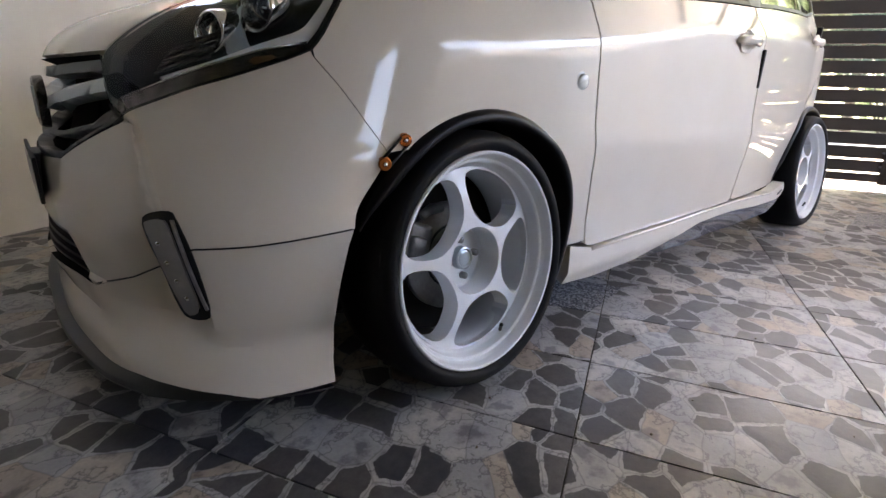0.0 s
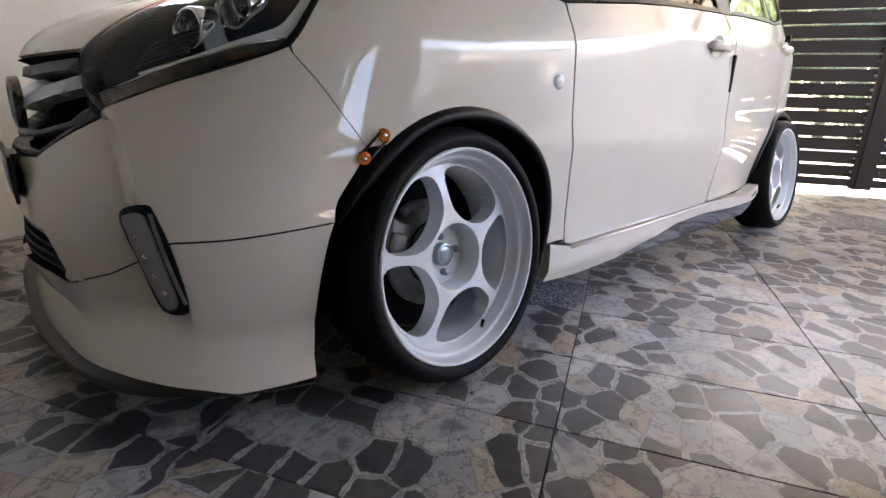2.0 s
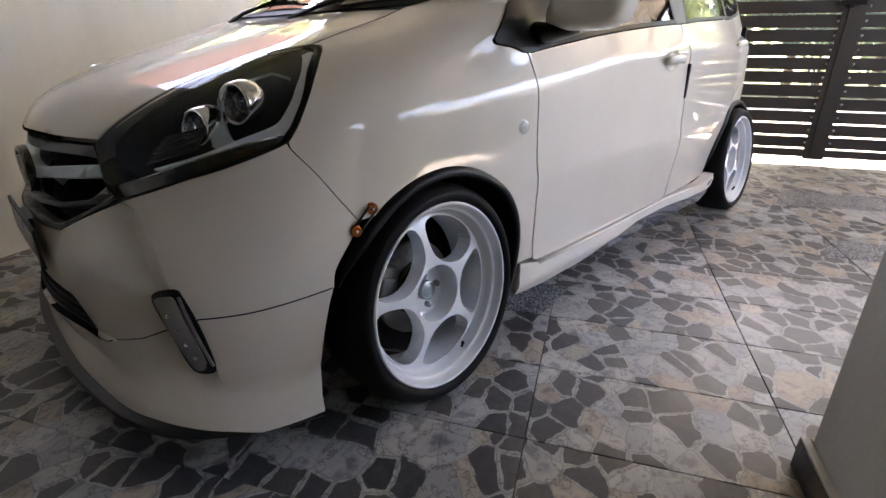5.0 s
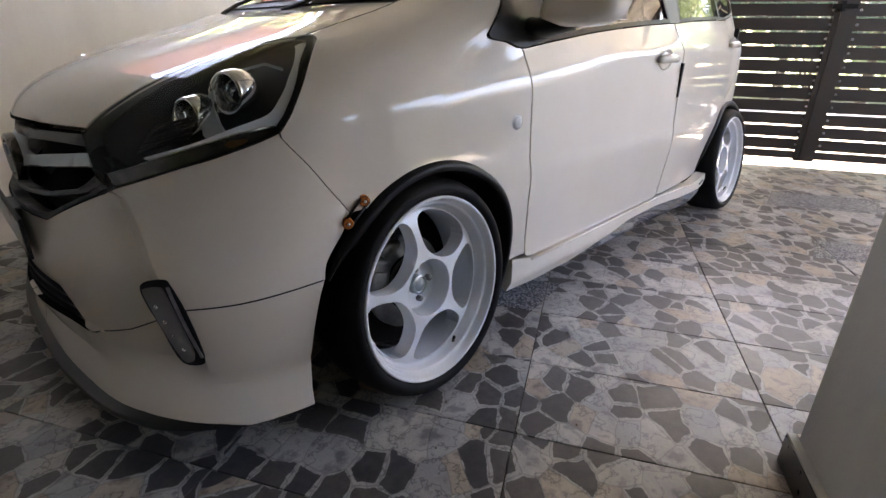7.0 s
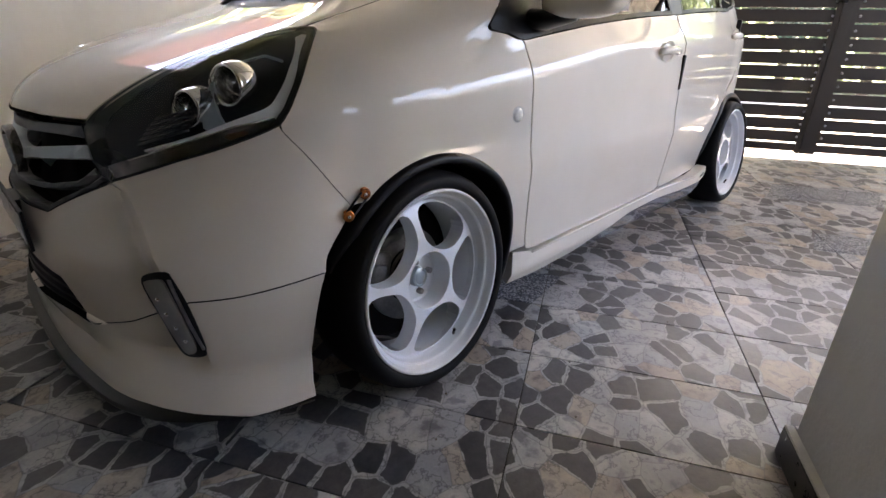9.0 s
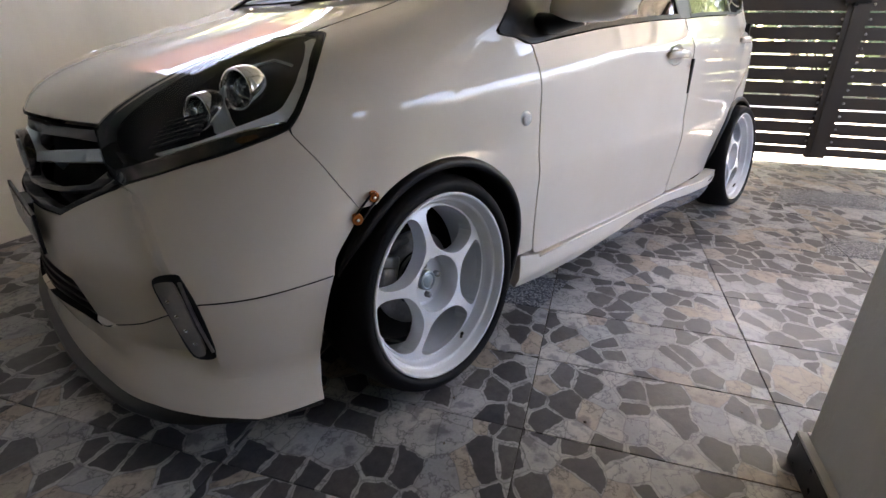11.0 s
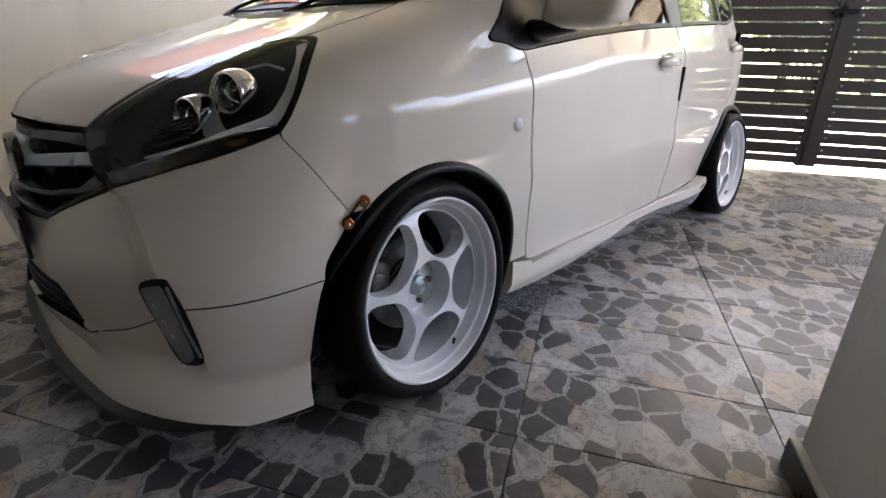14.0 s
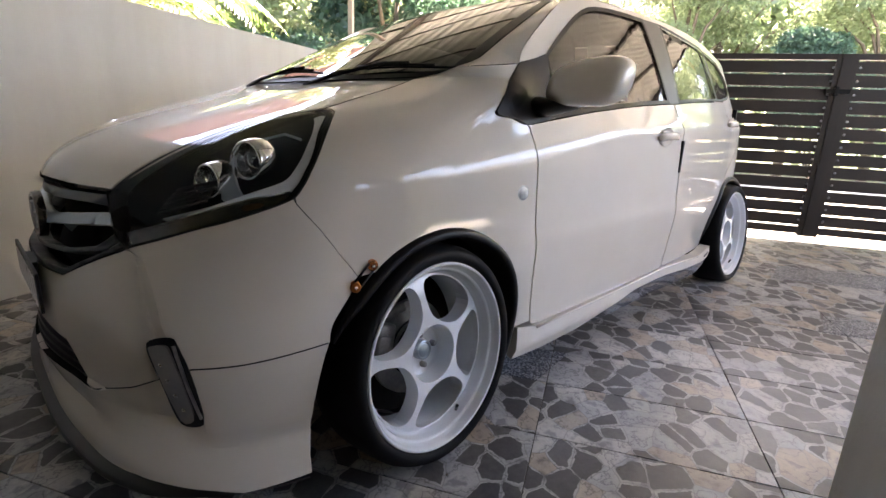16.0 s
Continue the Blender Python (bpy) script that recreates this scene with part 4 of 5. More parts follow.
GUIDE = spline([(0.683, 0.880), (0.706, 0.877), (0.741, 0.861), (0.803, 0.819), (0.828, 0.780), (0.832, 0.752), (0.826, 0.735), (0.800, 0.727), (0.774, 0.719), (0.700, 0.691), (0.622, 0.664)], 3) + spline(
    [(0.622, 0.667), (0.700, 0.696), (0.752, 0.723), (0.782, 0.738), (0.802, 0.750), (0.807, 0.765), (0.797, 0.797), (0.758, 0.836), (0.712, 0.862), (0.684, 0.873)], 3)
_guide = sheet(GUIDE, sunk(0.014), (0.02, 0.015), 0.02)
TRIM_LOW = [(0.549, 0.628), (0.631, 0.658), (0.701, 0.687), (0.770, 0.715), (0.828, 0.729), (0.833, 0.715), (0.779, 0.688), (0.707, 0.659), (0.636, 0.632), (0.566, 0.606)]
_low = sheet(TRIM_LOW, sunk(0.010), (0.02, 0.01), 0.02)
_low_line = tube(bmesh.new(), [sunk(0.007)(*q) for q in TRIM_LOW[9:] + TRIM_LOW[:5]], 0.0022, 6)
_amber = sheet([(0.756, 0.695), (0.761, 0.702), (0.786, 0.707), (0.793, 0.703), (0.788, 0.698), (0.767, 0.690)], sunk(0.007), (0.02, 0.01), 0.003)
_dark_edge = sheet(LAMP_SIDE[:-1] + LAMP_LOW + [(0.555, 0.603), (0.637, 0.633), (0.744, 0.674), (0.811, 0.703), (0.830, 0.716)] + spline(
    [(0.834, 0.735), (0.836, 0.752), (0.827, 0.785), (0.803, 0.815), (0.760, 0.846), (0.706, 0.877), (0.672, 0.888), (0.645, 0.890)], 3), lifted(-0.003), (0.02, 0.01), 0.012)
_fins = bmesh.new()
for _k in range(6):
    _z = 0.676 + 0.008 * _k
    tube(_fins, [sunk(0.03)(p, _z + (p - 0.60) * 0.38) for p in (0.60 + 0.004 * _k, 0.63, 0.66, 0.685)], 0.0028, 6)


def lamp_barrel(p, z, depth, r):
    m = Matrix.Translation(sunk(depth)(p, z)) @ Matrix.Rotation(radians(-72), 4, "Z")
    ring = lathe([(r * 0.62, 0.035), (r * 0.74, 0.0), (r * 0.80, -0.020), (r * 0.88, -0.026), (r * 0.96, -0.021), (r * 1.04, 0.0), (r * 1.04, 0.014), (r * 0.94, 0.030), (r * 0.6, 0.040)], 40)
    ball = lathe([(1e-5, -0.016), (r * 0.25, -0.014), (r * 0.45, -0.007), (r * 0.60, 0.006), (r * 0.66, 0.02), (1e-5, 0.024)], 32)
    for b in (ring, ball):
        bmesh.ops.transform(b, matrix=m, verts=b.verts)
    return ring, ball


_barrels = lamp_barrel(0.706, 0.790, 0.028, 0.047), lamp_barrel(0.672, 0.750, 0.034, 0.040)
_chrome_fin = sheet([(0.735, 0.706), (0.712, 0.712), (0.700, 0.738), (0.684, 0.770), (0.660, 0.800), (0.690, 0.775), (0.722, 0.742), (0.748, 0.716)], sunk(0.022), (0.02, 0.02), 0.02)
_hood_fin = tube(bmesh.new(), [sunk(0.03)(*q) for q in ((0.650, 0.800), (0.664, 0.824), (0.69, 0.838), (0.74, 0.830))], 0.004, 8)
for _flip in (False, True):
    _do = mirrored if _flip else (lambda b: b.copy())
    _h = part("headlamp", _do(_bowl), LAMP_BOWL, car, "dark headlamp with two round projectors under clear plastic")
    part("lamp_lens", _do(_lens), CLEAR, _h, "clear outer lens").visible_shadow = False
    part("light_guide", _do(_guide), WHITE_PLASTIC, _h, "white daylight strip")
    part("lamp_trim", _do(_low), LAMP_TRIM, _h, "glossy dark chrome lower strip")
    part("trim_line", _do(_low_line), CHROME, _h, "thin chrome line")
    part("amber_reflector", _do(_amber), AMBER, _h, "amber side reflector")
    part("lamp_edge", _do(_dark_edge), BLACK, _h, "black lamp edge")
    part("lamp_fins", _do(_fins), SATIN, _h, "ribbed dark trim")
    part("lamp_fin", _do(_chrome_fin), SILVER, _h, "satin divider")
    part("lamp_brow", _do(_hood_fin), SILVER, _h, "thin silver brow over the projector")
    for _ring, _ball in _barrels:
        part("projector_ring", _do(_ring), CHROME, _h, "chrome projector ring")
        part("projector_lens", _do(_ball), CLEAR, _h, "glass projector lens")

# grille, badge, plate
GRILLE = [(0.0, 0.694), (0.347, 0.697), (0.468, 0.701), (0.487, 0.68), (0.526, 0.617), (0.548, 0.600), (0.296, 0.499), (0.0, 0.485)]
grille = part("grille", sheet(GRILLE, lifted(-0.07), (0.04, 0.03), -0.07, True, rim_free=centre_line), HOLLOW_BLACK, car, "black front grille with grey bars")


def bar(line, half, depth, name, mat, label, thick=0.016):
    """A bar across the grille: line is (arc, height) from the middle outwards."""
    pts = []
    for (a, za), (b, zb) in zip(line, line[1:]):
        n = max(2, int((b - a) / 0.03))
        pts += [(a + (b - a) * k / n, za + (zb - za) * k / n) for k in range(n)]
    pts.append(line[-1])
    poly = [(p, z + half) for p, z in pts] + [(p, z - half) for p, z in reversed(pts)]
    return part(name, sheet(poly, lifted(-depth), (0.04, 0.5), thick, True, rim_free=centre_line), mat, grille, label)


bar([(0.0, 0.672), (0.20, 0.674), (0.474, 0.688)], 0.011, 0.012, "grille_bar", SATIN, "dark grey upper bar", 0.03)
bar([(0.0, 0.602), (0.12, 0.603), (0.235, 0.616), (0.495, 0.651)], 0.0125, 0.008, "grille_bar", SILVER, "satin silver middle bar", 0.03)
bar([(0.0, 0.532), (0.27, 0.549), (0.485, 0.586), (0.515, 0.612)], 0.005, 0.012, "grille_bar", SATIN, "thin dark grey lower bar", 0.03)
bar([(0.0, 0.491), (0.295, 0.504), (0.545, 0.601)], 0.007, 0.004, "grille_bar", BLACK, "black rim of the grille", 0.03)
_nose = skin(0, 0.6)[0]
badge = part("badge", lathe([(0.046, 0.0), (0.048, -0.007), (0.053, -0.009), (0.058, -0.006), (0.060, 0.006), (0.060, 0.012)], 40), LAMP_TRIM, car, "oval chrome badge ring")
badge.matrix_world = pose(_nose + 0.002, YC, 0.600, 0, 0, -90) @ Matrix.Diagonal((1.3, 1, 1.0, 1))
_bm = lathe([(1e-5, -0.004), (0.03, -0.003), (0.047, 0.001), (0.047, 0.006)], 32)
part("badge_field", _bm, BLACK, badge, "dark field of the badge")
part("badge_figure", boxed((-0.012, -0.012, -0.036), (0.012, -0.004, 0.036), 0.004), SILVER, badge, "plain chrome figure", False)
part("badge_figure", boxed((-0.034, -0.011, -0.006), (0.034, -0.004, 0.010), 0.004), SILVER, badge, "plain chrome figure", False)

plate = part("number_plate", boxed((-0.703, 0.62, 0.395), (-0.695, 1.04, 0.495), 0.003), BLACK, car, "black number plate with light bars", False)
for _k in range(7):
    _y = 0.644 + 0.054 * _k
    part("plate_bar", boxed((-0.7055, _y, 0.408), (-0.7032, _y + 0.030, 0.482), 0.0008), WHITE_PLASTIC, plate, "light grey bar", False)
part("plate_bracket", boxed((-0.6955, 0.76, 0.402), (-0.655, 0.90, 0.488), 0.004), BLACK, plate, "", False)

# lower intake, splitter, fog lamps
intake = part("intake", sheet([(0.0, 0.365), (0.280, 0.353), (0.390, 0.259), (0.0, 0.243)], lifted(-0.05), (0.04, 0.03), -0.05, True, rim_free=centre_line), HOLLOW_BLACK, car, "black lower air intake")
for _z in (0.335, 0.312, 0.289, 0.266):
    _e = 0.280 + (0.353 - _z) * 1.15
    part("intake_slat", sheet([(0.0, _z - 0.004), (0.0, _z + 0.004), (_e, _z + 0.004), (_e, _z - 0.004)], lifted(-0.012), (0.04, 0.5), 0.03, True, rim_free=centre_line), BLACK, intake)


_bm = bmesh.new()
_rows = []
for _k in range(41):
    _p = 0.955 * _k / 40
    _f = smooth([(0.0, 0.55), (0.30, 0.55), (0.50, 0.40), (0.65, 0.2), (0.80, 0.05), (0.957, 0.0)], _p)
    _t2 = smooth([(0.0, 0.132), (0.32, 0.132), (0.49, 0.135), (0.59, 0.138), (0.667, 0.134), (0.765, 0.124), (0.84, 0.112), (0.955, 0.108)], _p)
    _g = 0.15 + 0.85 * min(max((0.84 - _p) / 0.22, 0), 1)
    _rows.append([_bm.verts.new(lifted(out - 0.012 * (1 - _g))(_p, _t2 + dz * _g)) for out, dz in (
        (-0.03, 0.004), (-0.002, -0.001), (0.002, -0.006), (0.026 * _f, -0.013), (0.032 * _f, -0.017), (0.032 * _f, -0.026), (0.024 * _f, -0.030), (-0.06, -0.028))])
for _a, _b2 in zip(_rows, _rows[1:]):
    for _i in range(7):
        _bm.faces.new((_a[_i], _b2[_i], _b2[_i + 1], _a[_i + 1]))
_other = mirrored(_bm)
_me = bpy.data.meshes.new("tmp")
_other.to_mesh(_me)
_bm.from_mesh(_me)
bmesh.ops.remove_doubles(_bm, verts=_bm.verts, dist=3e-4)
part("splitter", _bm, SPLITTER, car, "dark grey front splitter lip")

FOG = [(0.634, 0.436), (0.647, 0.448), (0.683, 0.455), (0.698, 0.450), (0.723, 0.396), (0.740, 0.335), (0.751, 0.268), (0.734, 0.259), (0.705, 0.262), (0.691, 0.285), (0.668, 0.356), (0.642, 0.408)]
_rim = sheet(rounded(FOG, 1), lifted(0.003, False), (0.02, 0.02), 0.04)
_face = sheet(rounded([(0.643, 0.430), (0.648, 0.436), (0.680, 0.442), (0.690, 0.430), (0.714, 0.360), (0.733, 0.290), (0.728, 0.274), (0.708, 0.271), (0.694, 0.305), (0.660, 0.390)], 1), lifted(0.0075, False), (0.015, 0.015), 0.012)
_ridge = sheet([(0.694, 0.440), (0.699, 0.440), (0.747, 0.283), (0.7425, 0.283)], lifted(0.008, False), (0.02, 0.02), 0.01)


def diodes():
    for k in range(4):
        bm = bmesh.new()
        bmesh.ops.create_uvsphere(bm, u_segments=12, v_segments=8, radius=0.0055, matrix=Matrix.Translation(lifted(0.004, False)(0.668 + 0.0145 * k, 0.400 - 0.032 * k)))
        yield bm


for _flip in (False, True):
    _do = mirrored if _flip else (lambda b: b.copy())
    _f = part("fog_lamp", _do(_rim), BLACK, car, "slim upright black daytime lamp in the bumper")
    part("fog_lens", _do(_face), FOG_LENS, _f, "smoked grey lens")
    for _bm in diodes():
        part("diode", _do(_bm), CHROME, _f, "small bright diode")
    part("fog_ridge", _do(_ridge), STEEL, _f, "copper-grey edge strip")


# black wheel arch lips
def arch_lip(cx, a0, a1):
    bm = bmesh.new()
    rows = []
    for k in range(65):
        a = radians(a0 + (a1 - a0) * k / 64)
        c, s = math.cos(a), math.sin(a)
        f = min(1.0, (0.12 + k / 7) if k < 32 else 1.0)
        row = []
        for r, out in ((0.352, -0.004), (0.350, 0.004), (0.343, 0.012), (0.334, 0.014), (0.327, 0.011), (0.324, 0.002), (0.325, -0.10)):
            x, z = cx + (0.352 + (r - 0.352) * f) * c, ARCH_Z + (0.352 + (r - 0.352) * f) * s
            row.append(bm.verts.new((x, side_y(x, max(z, 0.1)) - (out * f if out > 0 else out), z)))
        rows.append(row)
    for A, B in zip(rows, rows[1:]):
        for k in range(6):
            bm.faces.new((A[k], A[k + 1], B[k + 1], B[k]))
    return bm


sides("arch_lip", arch_lip(ARCH_F, 157, -22), BLACK, "black rubber wheel arch lip")
sides("arch_lip", arch_lip(ARCH_R, 180, 10), BLACK, "black rubber wheel arch lip")


# side skirts
def skirt_surf(x, z):
    k = min(max((x - 1.55) / 0.5, 0), 1)
    k = k * k * (3 - 2 * k)
    tuck = max(0.16 - z, 0) * 0.5
    return (x, 0.046 - 0.034 * k + 0.10 * max(z - 0.225, 0) * (1 - k) + tuck, z)


SKIRT = [(0.425, 0.122), (0.422, 0.243), (0.53, 0.220), (1.0, 0.222), (1.56, 0.232), (1.95, 0.236), (2.03, 0.250), (2.10, 0.268), (2.115, 0.235), (2.09, 0.208), (2.04, 0.194), (1.8, 0.184), (1.5, 0.188), (1.28, 0.184), (1.06, 0.152), (0.85, 0.112), (0.6, 0.106)]
sides("side_skirt", sheet(SKIRT, skirt_surf, (0.04, 0.02), 0.05), PAINT, "pearl white side skirt")
# turned-under part of the white skirt, coloured blue-grey as shaded
LIP = [(0.88, 0.114), (1.06, 0.1515), (1.28, 0.1835), (1.5, 0.1875), (1.8, 0.1835), (2.04, 0.1935), (2.06, 0.180), (2.0, 0.130), (1.7, 0.098), (1.3, 0.094), (1.05, 0.098)]
_bm = sheet(LIP, lambda x, z: (x, skirt_surf(x, z)[1] - 0.5 * max(0.16 - z, 0) + 0.0015 + 1.1 * max(0.19 - z, 0) ** 1.5, z), (0.05, 0.008), 0.01)
sides("skirt_lip", _bm, LIP_SHADE, "turned-under lip of the skirt, blue-grey for its shade and reflection")
# bead added to give the skirt's rounded top edge its bright highlight line
sides("skirt_highlight_bead", tube(bmesh.new(), [(_x, skirt_surf(_x, _z)[1] - 0.001, _z) for _x, _z in ((0.53, 0.2165), (0.8, 0.2175), (1.0, 0.2185), (1.3, 0.2235), (1.56, 0.2285), (1.8, 0.231), (1.95, 0.2325))], 0.0055, 8), PAINT, "added bead catching a highlight along the top of the skirt")
_notch = sheet([(2.035, 0.222), (2.085, 0.238), (2.088, 0.228), (2.04, 0.212)], lambda x, z: (x, skirt_surf(x, z)[1] - 0.002, z), (0.03, 0.02), 0.004)
sides("skirt_vent", _notch, BLACK, "small black slot in the skirt")


# door handles, guards, side marker, bumper fasteners
def handle(x0, x1, z):
    bm = bmesh.new()
    pts = []
    for k in range(9):
        q = k / 8
        x = x0 + (x1 - x0) * q
        pts.append((x, side_y(x, z) + 0.004 - 0.032 * math.sin(math.pi * min(max(q, 0.06), 0.94)) ** 0.5, z + 0.006 * math.sin(math.pi * q)))
    tube(bm, pts, [0.010] + [0.0155] * 7 + [0.010], 12, 0.75)
    return bm


def handle_cup(x, z):
    bm = bmesh.new()
    n = 24
    rings = []
    for r, d in ((1.0, -0.0015), (0.85, 0.004), (0.5, 0.010), (0.02, 0.012)):
        rings.append([bm.verts.new((x + 0.062 * r * math.cos(2 * math.pi * k / n), side_y(x, z) + d - 0.004, z + 0.040 * r * math.sin(2 * math.pi * k / n))) for k in range(n)])
    for A, B in zip(rings, rings[1:]):
        for k in range(n):
            bm.faces.new((A[k], A[(k + 1) % n], B[(k + 1) % n], B[k]))
    return bm


for _doors, _x0, _z in ((doors_f, 1.26, 0.846), (doors_r, 2.235, 0.912)):
    for _d, _do in zip(_doors, (lambda b: b, mirrored)):
        part("handle", _do(handle(_x0, _x0 + 0.19, _z)), PAINT, _d, "pearl white door handle")
        part("handle_cup", _do(handle_cup(_x0 + 0.085, _z)), PAINT, _d, "finger hollow behind the handle")
for _doors, _x, _za, _zb in ((doors_f, 1.517, 0.692, 0.832), (doors_r, 2.452, 0.885, 1.0)):
    for _d, _do in zip(_doors, (lambda b: b, mirrored)):
        part("edge_guard", _do(boxed((_x, side_y(_x, (_za + _zb) / 2) - 0.008, _za), (_x + 0.016, side_y(_x, (_za + _zb) / 2) + 0.016, _zb), 0.003)), BLACK, _d, "stuck-on black rubber edge guard", False)
_bm = lathe([(1e-5, -0.011), (0.012, -0.0105), (0.019, -0.007), (0.0225, -0.002), (0.0235, -0.003), (0.0255, -0.002), (0.026, 0.004)], 32)
bmesh.ops.transform(_bm, matrix=pose(0.372, 0.036, 0.684) @ Matrix.Diagonal((1.15, 1, 0.95, 1)), verts=_bm.verts)
sides("side_marker", _bm, SMOKE, "small clear round side marker")
for _do in ((lambda b: b), mirrored):
    _ends = []
    for _x, _z in ((-0.170, 0.566), (-0.217, 0.526)):
        _bm = lathe([(1e-5, -0.0125), (0.0045, -0.0125), (0.0055, -0.0105), (0.0105, -0.0105), (0.0122, -0.009), (0.0122, -0.006), (0.009, -0.005), (0.009, -0.001), (0.013, 0.0), (0.013, 0.006)], 28)
        _y = side_y(_x, _z)
        _ends.append((_x, _y - 0.005, _z))
        bmesh.ops.transform(_bm, matrix=pose(_x, _y, _z, 0, 0, -18), verts=_bm.verts)
        _fs = part("fastener", _do(_bm), COPPER, car, "copper-coloured quick-release bumper fastener", False)
        _bm = lathe([(1e-5, -0.0150), (0.0025, -0.0150), (0.0038, -0.0140), (0.0042, -0.0120)], 12)
        bmesh.ops.transform(_bm, matrix=pose(_x, _y, _z, 0, 0, -18), verts=_bm.verts)
        part("bolt", _do(_bm), CHROME, _fs, "small bright bolt")
    (_xa, _ya, _za), (_xb, _yb, _zb) = _ends
    _d = Vector((_xb - _xa, 0, _zb - _za)).normalized()
    _s = Vector((-_d.z, 0, _d.x)) * 0.0105
    _loop = [Vector(_ends[0]) + _s, Vector(_ends[1]) + _s, Vector(_ends[1]) + _d * 0.0105, Vector(_ends[1]) - _s, Vector(_ends[0]) - _s, Vector(_ends[0]) - _d * 0.0105, Vector(_ends[0]) + _s]
    part("fastener_band", _do(tube(bmesh.new(), _loop, 0.0028, 8)), BLACK, car, "black rubber ring between the fasteners")


# wipers
def glass_at(a, b):
    """The windscreen across both halves: a from 0 to 2."""
    q = screen(a if a <= 1 else 2 - a, b)
    return q if a <= 1 else Vector((q.x, 2 * YC - q.y, q.z))


def wiper(a0, a1):
    """Blade along the foot of the screen, with its arm."""
    bm = bmesh.new()
    low = [glass_at(a, 0.045 + 0.03 * math.sin(math.pi * (a - a0) / (a1 - a0))) + Vector((-0.006, 0, 0.007)) for a in np.linspace(a0, a1, 13)]
    tube(bm, low, [0.003] + [0.0045] * 11 + [0.003], 6)
    tube(bm, [q + Vector((-0.004, 0, 0.006)) for q in low[2:10]], 0.0045, 6)
    tube(bm, [q + Vector((-0.006, 0, 0.011)) for q in low[4:8]], 0.0055, 6)
    tube(bm, [glass_at(a1 + 0.1, -0.02) + Vector((-0.004, 0, -0.006)), glass_at(a1 - 0.05, 0.02) + Vector((-0.012, 0, 0.006)), low[6] + Vector((-0.006, 0, 0.013))], [0.008, 0.006, 0.005], 6)
    return bm


part("wiper", wiper(0.0, 0.62), BLACK, car, "black wiper at rest")
part("wiper", wiper(0.68, 1.35), BLACK, car, "black wiper at rest")

# near-black box that stands in for the cabin's shade; seats and wheel behind the glass
part("interior_dark", box(boxed((-0.42, 0.245, 0.13), (0.40, 2 * YC - 0.245, 0.58), 0.05), (0.30, 0.215, 0.13), (2.78, 2 * YC - 0.215, 0.80), 0.05), HOLLOW_BLACK, car, "near-black box standing in for the dark interior", False)
_bm = bmesh.new()
box(_bm, (0.30, 0.20, 0.78), (0.62, 2 * YC - 0.20, 0.95), 0.05)
part("dashboard", _bm, SATIN, car, "dark dashboard")
for _y in (0.47, 1.19):
    for _x, _n in ((1.25, "seat"), (2.05, "seat")):
        _bm = boxed((_x, _y - 0.23, 0.78), (_x + 0.14, _y + 0.23, 1.12), 0.05)
        box(_bm, (_x + 0.03, _y - 0.12, 1.15), (_x + 0.12, _y + 0.12, 1.29), 0.04)
        part(_n, _bm, SEAT_CLOTH, car, "dark cloth seat back")
_bm = lathe([(0.170 + 0.013 * math.cos(q), 0.013 * math.sin(q)) for q in np.linspace(0, 2 * math.pi, 9)[:-1]], 40, close=True)
bmesh.ops.transform(_bm, matrix=pose(0.72, 1.19, 0.97, 0, 0, 90) @ pose(0, 0, 0, -25, 0, 0), verts=_bm.verts)
part("steering_wheel", _bm, BLACK, car, "black steering wheel")


# ---- wheels ----
def polar(r, a):
    return (r * math.cos(radians(a)), r * math.sin(radians(a)))


def face_depth(r):
    return smooth([(0.0, 0.031), (0.07, 0.0305), (0.10, 0.030), (0.14, 0.032), (0.18, 0.040), (0.208, 0.050)], r)


def spokes():
    """The star of five spokes, in the wheel's plane, outer side towards -y."""
    half = [polar(0.079, 0), polar(0.14, 0), polar(0.212, 0), polar(0.212, 12), polar(0.212, 24), polar(0.212, 36), polar(0.207, 36), polar(0.207, 28), polar(0.2062, 19), polar(0.204, 13), polar(0.199, 8.4),
            polar(0.190, 5.4), polar(0.176, 3.9), polar(0.157, 3.6), polar(0.139, 4.4), polar(0.121, 6.2), polar(0.106, 10.2), polar(0.095, 17.5), polar(0.0885, 26), polar(0.0865, 36), polar(0.079, 36), polar(0.079, 24), polar(0.079, 12)]
    bm = bmesh.new()
    for k in range(5):
        for s in (1, -1):
            a = radians(72 * k)

            def surf(x, z, a=a, s=s):
                r = math.hypot(x, z)
                z *= s
                return (x * math.cos(a) - z * math.sin(a), face_depth(r), x * math.sin(a) + z * math.cos(a))
            sheet(half, surf, (0.016, 0.016), 0.046, bm=bm, down=(0, 1, 0), rim_free=lambda v, w: (abs(math.atan2(v.y, v.x)) < 1e-3 and abs(math.atan2(w.y, w.x)) < 1e-3) or (
                abs(math.atan2(v.y, v.x) - radians(36)) < 1e-3 and abs(math.atan2(w.y, w.x) - radians(36)) < 1e-3))
    bmesh.ops.remove_doubles(bm, verts=bm.verts, dist=3e-4)
    return bm


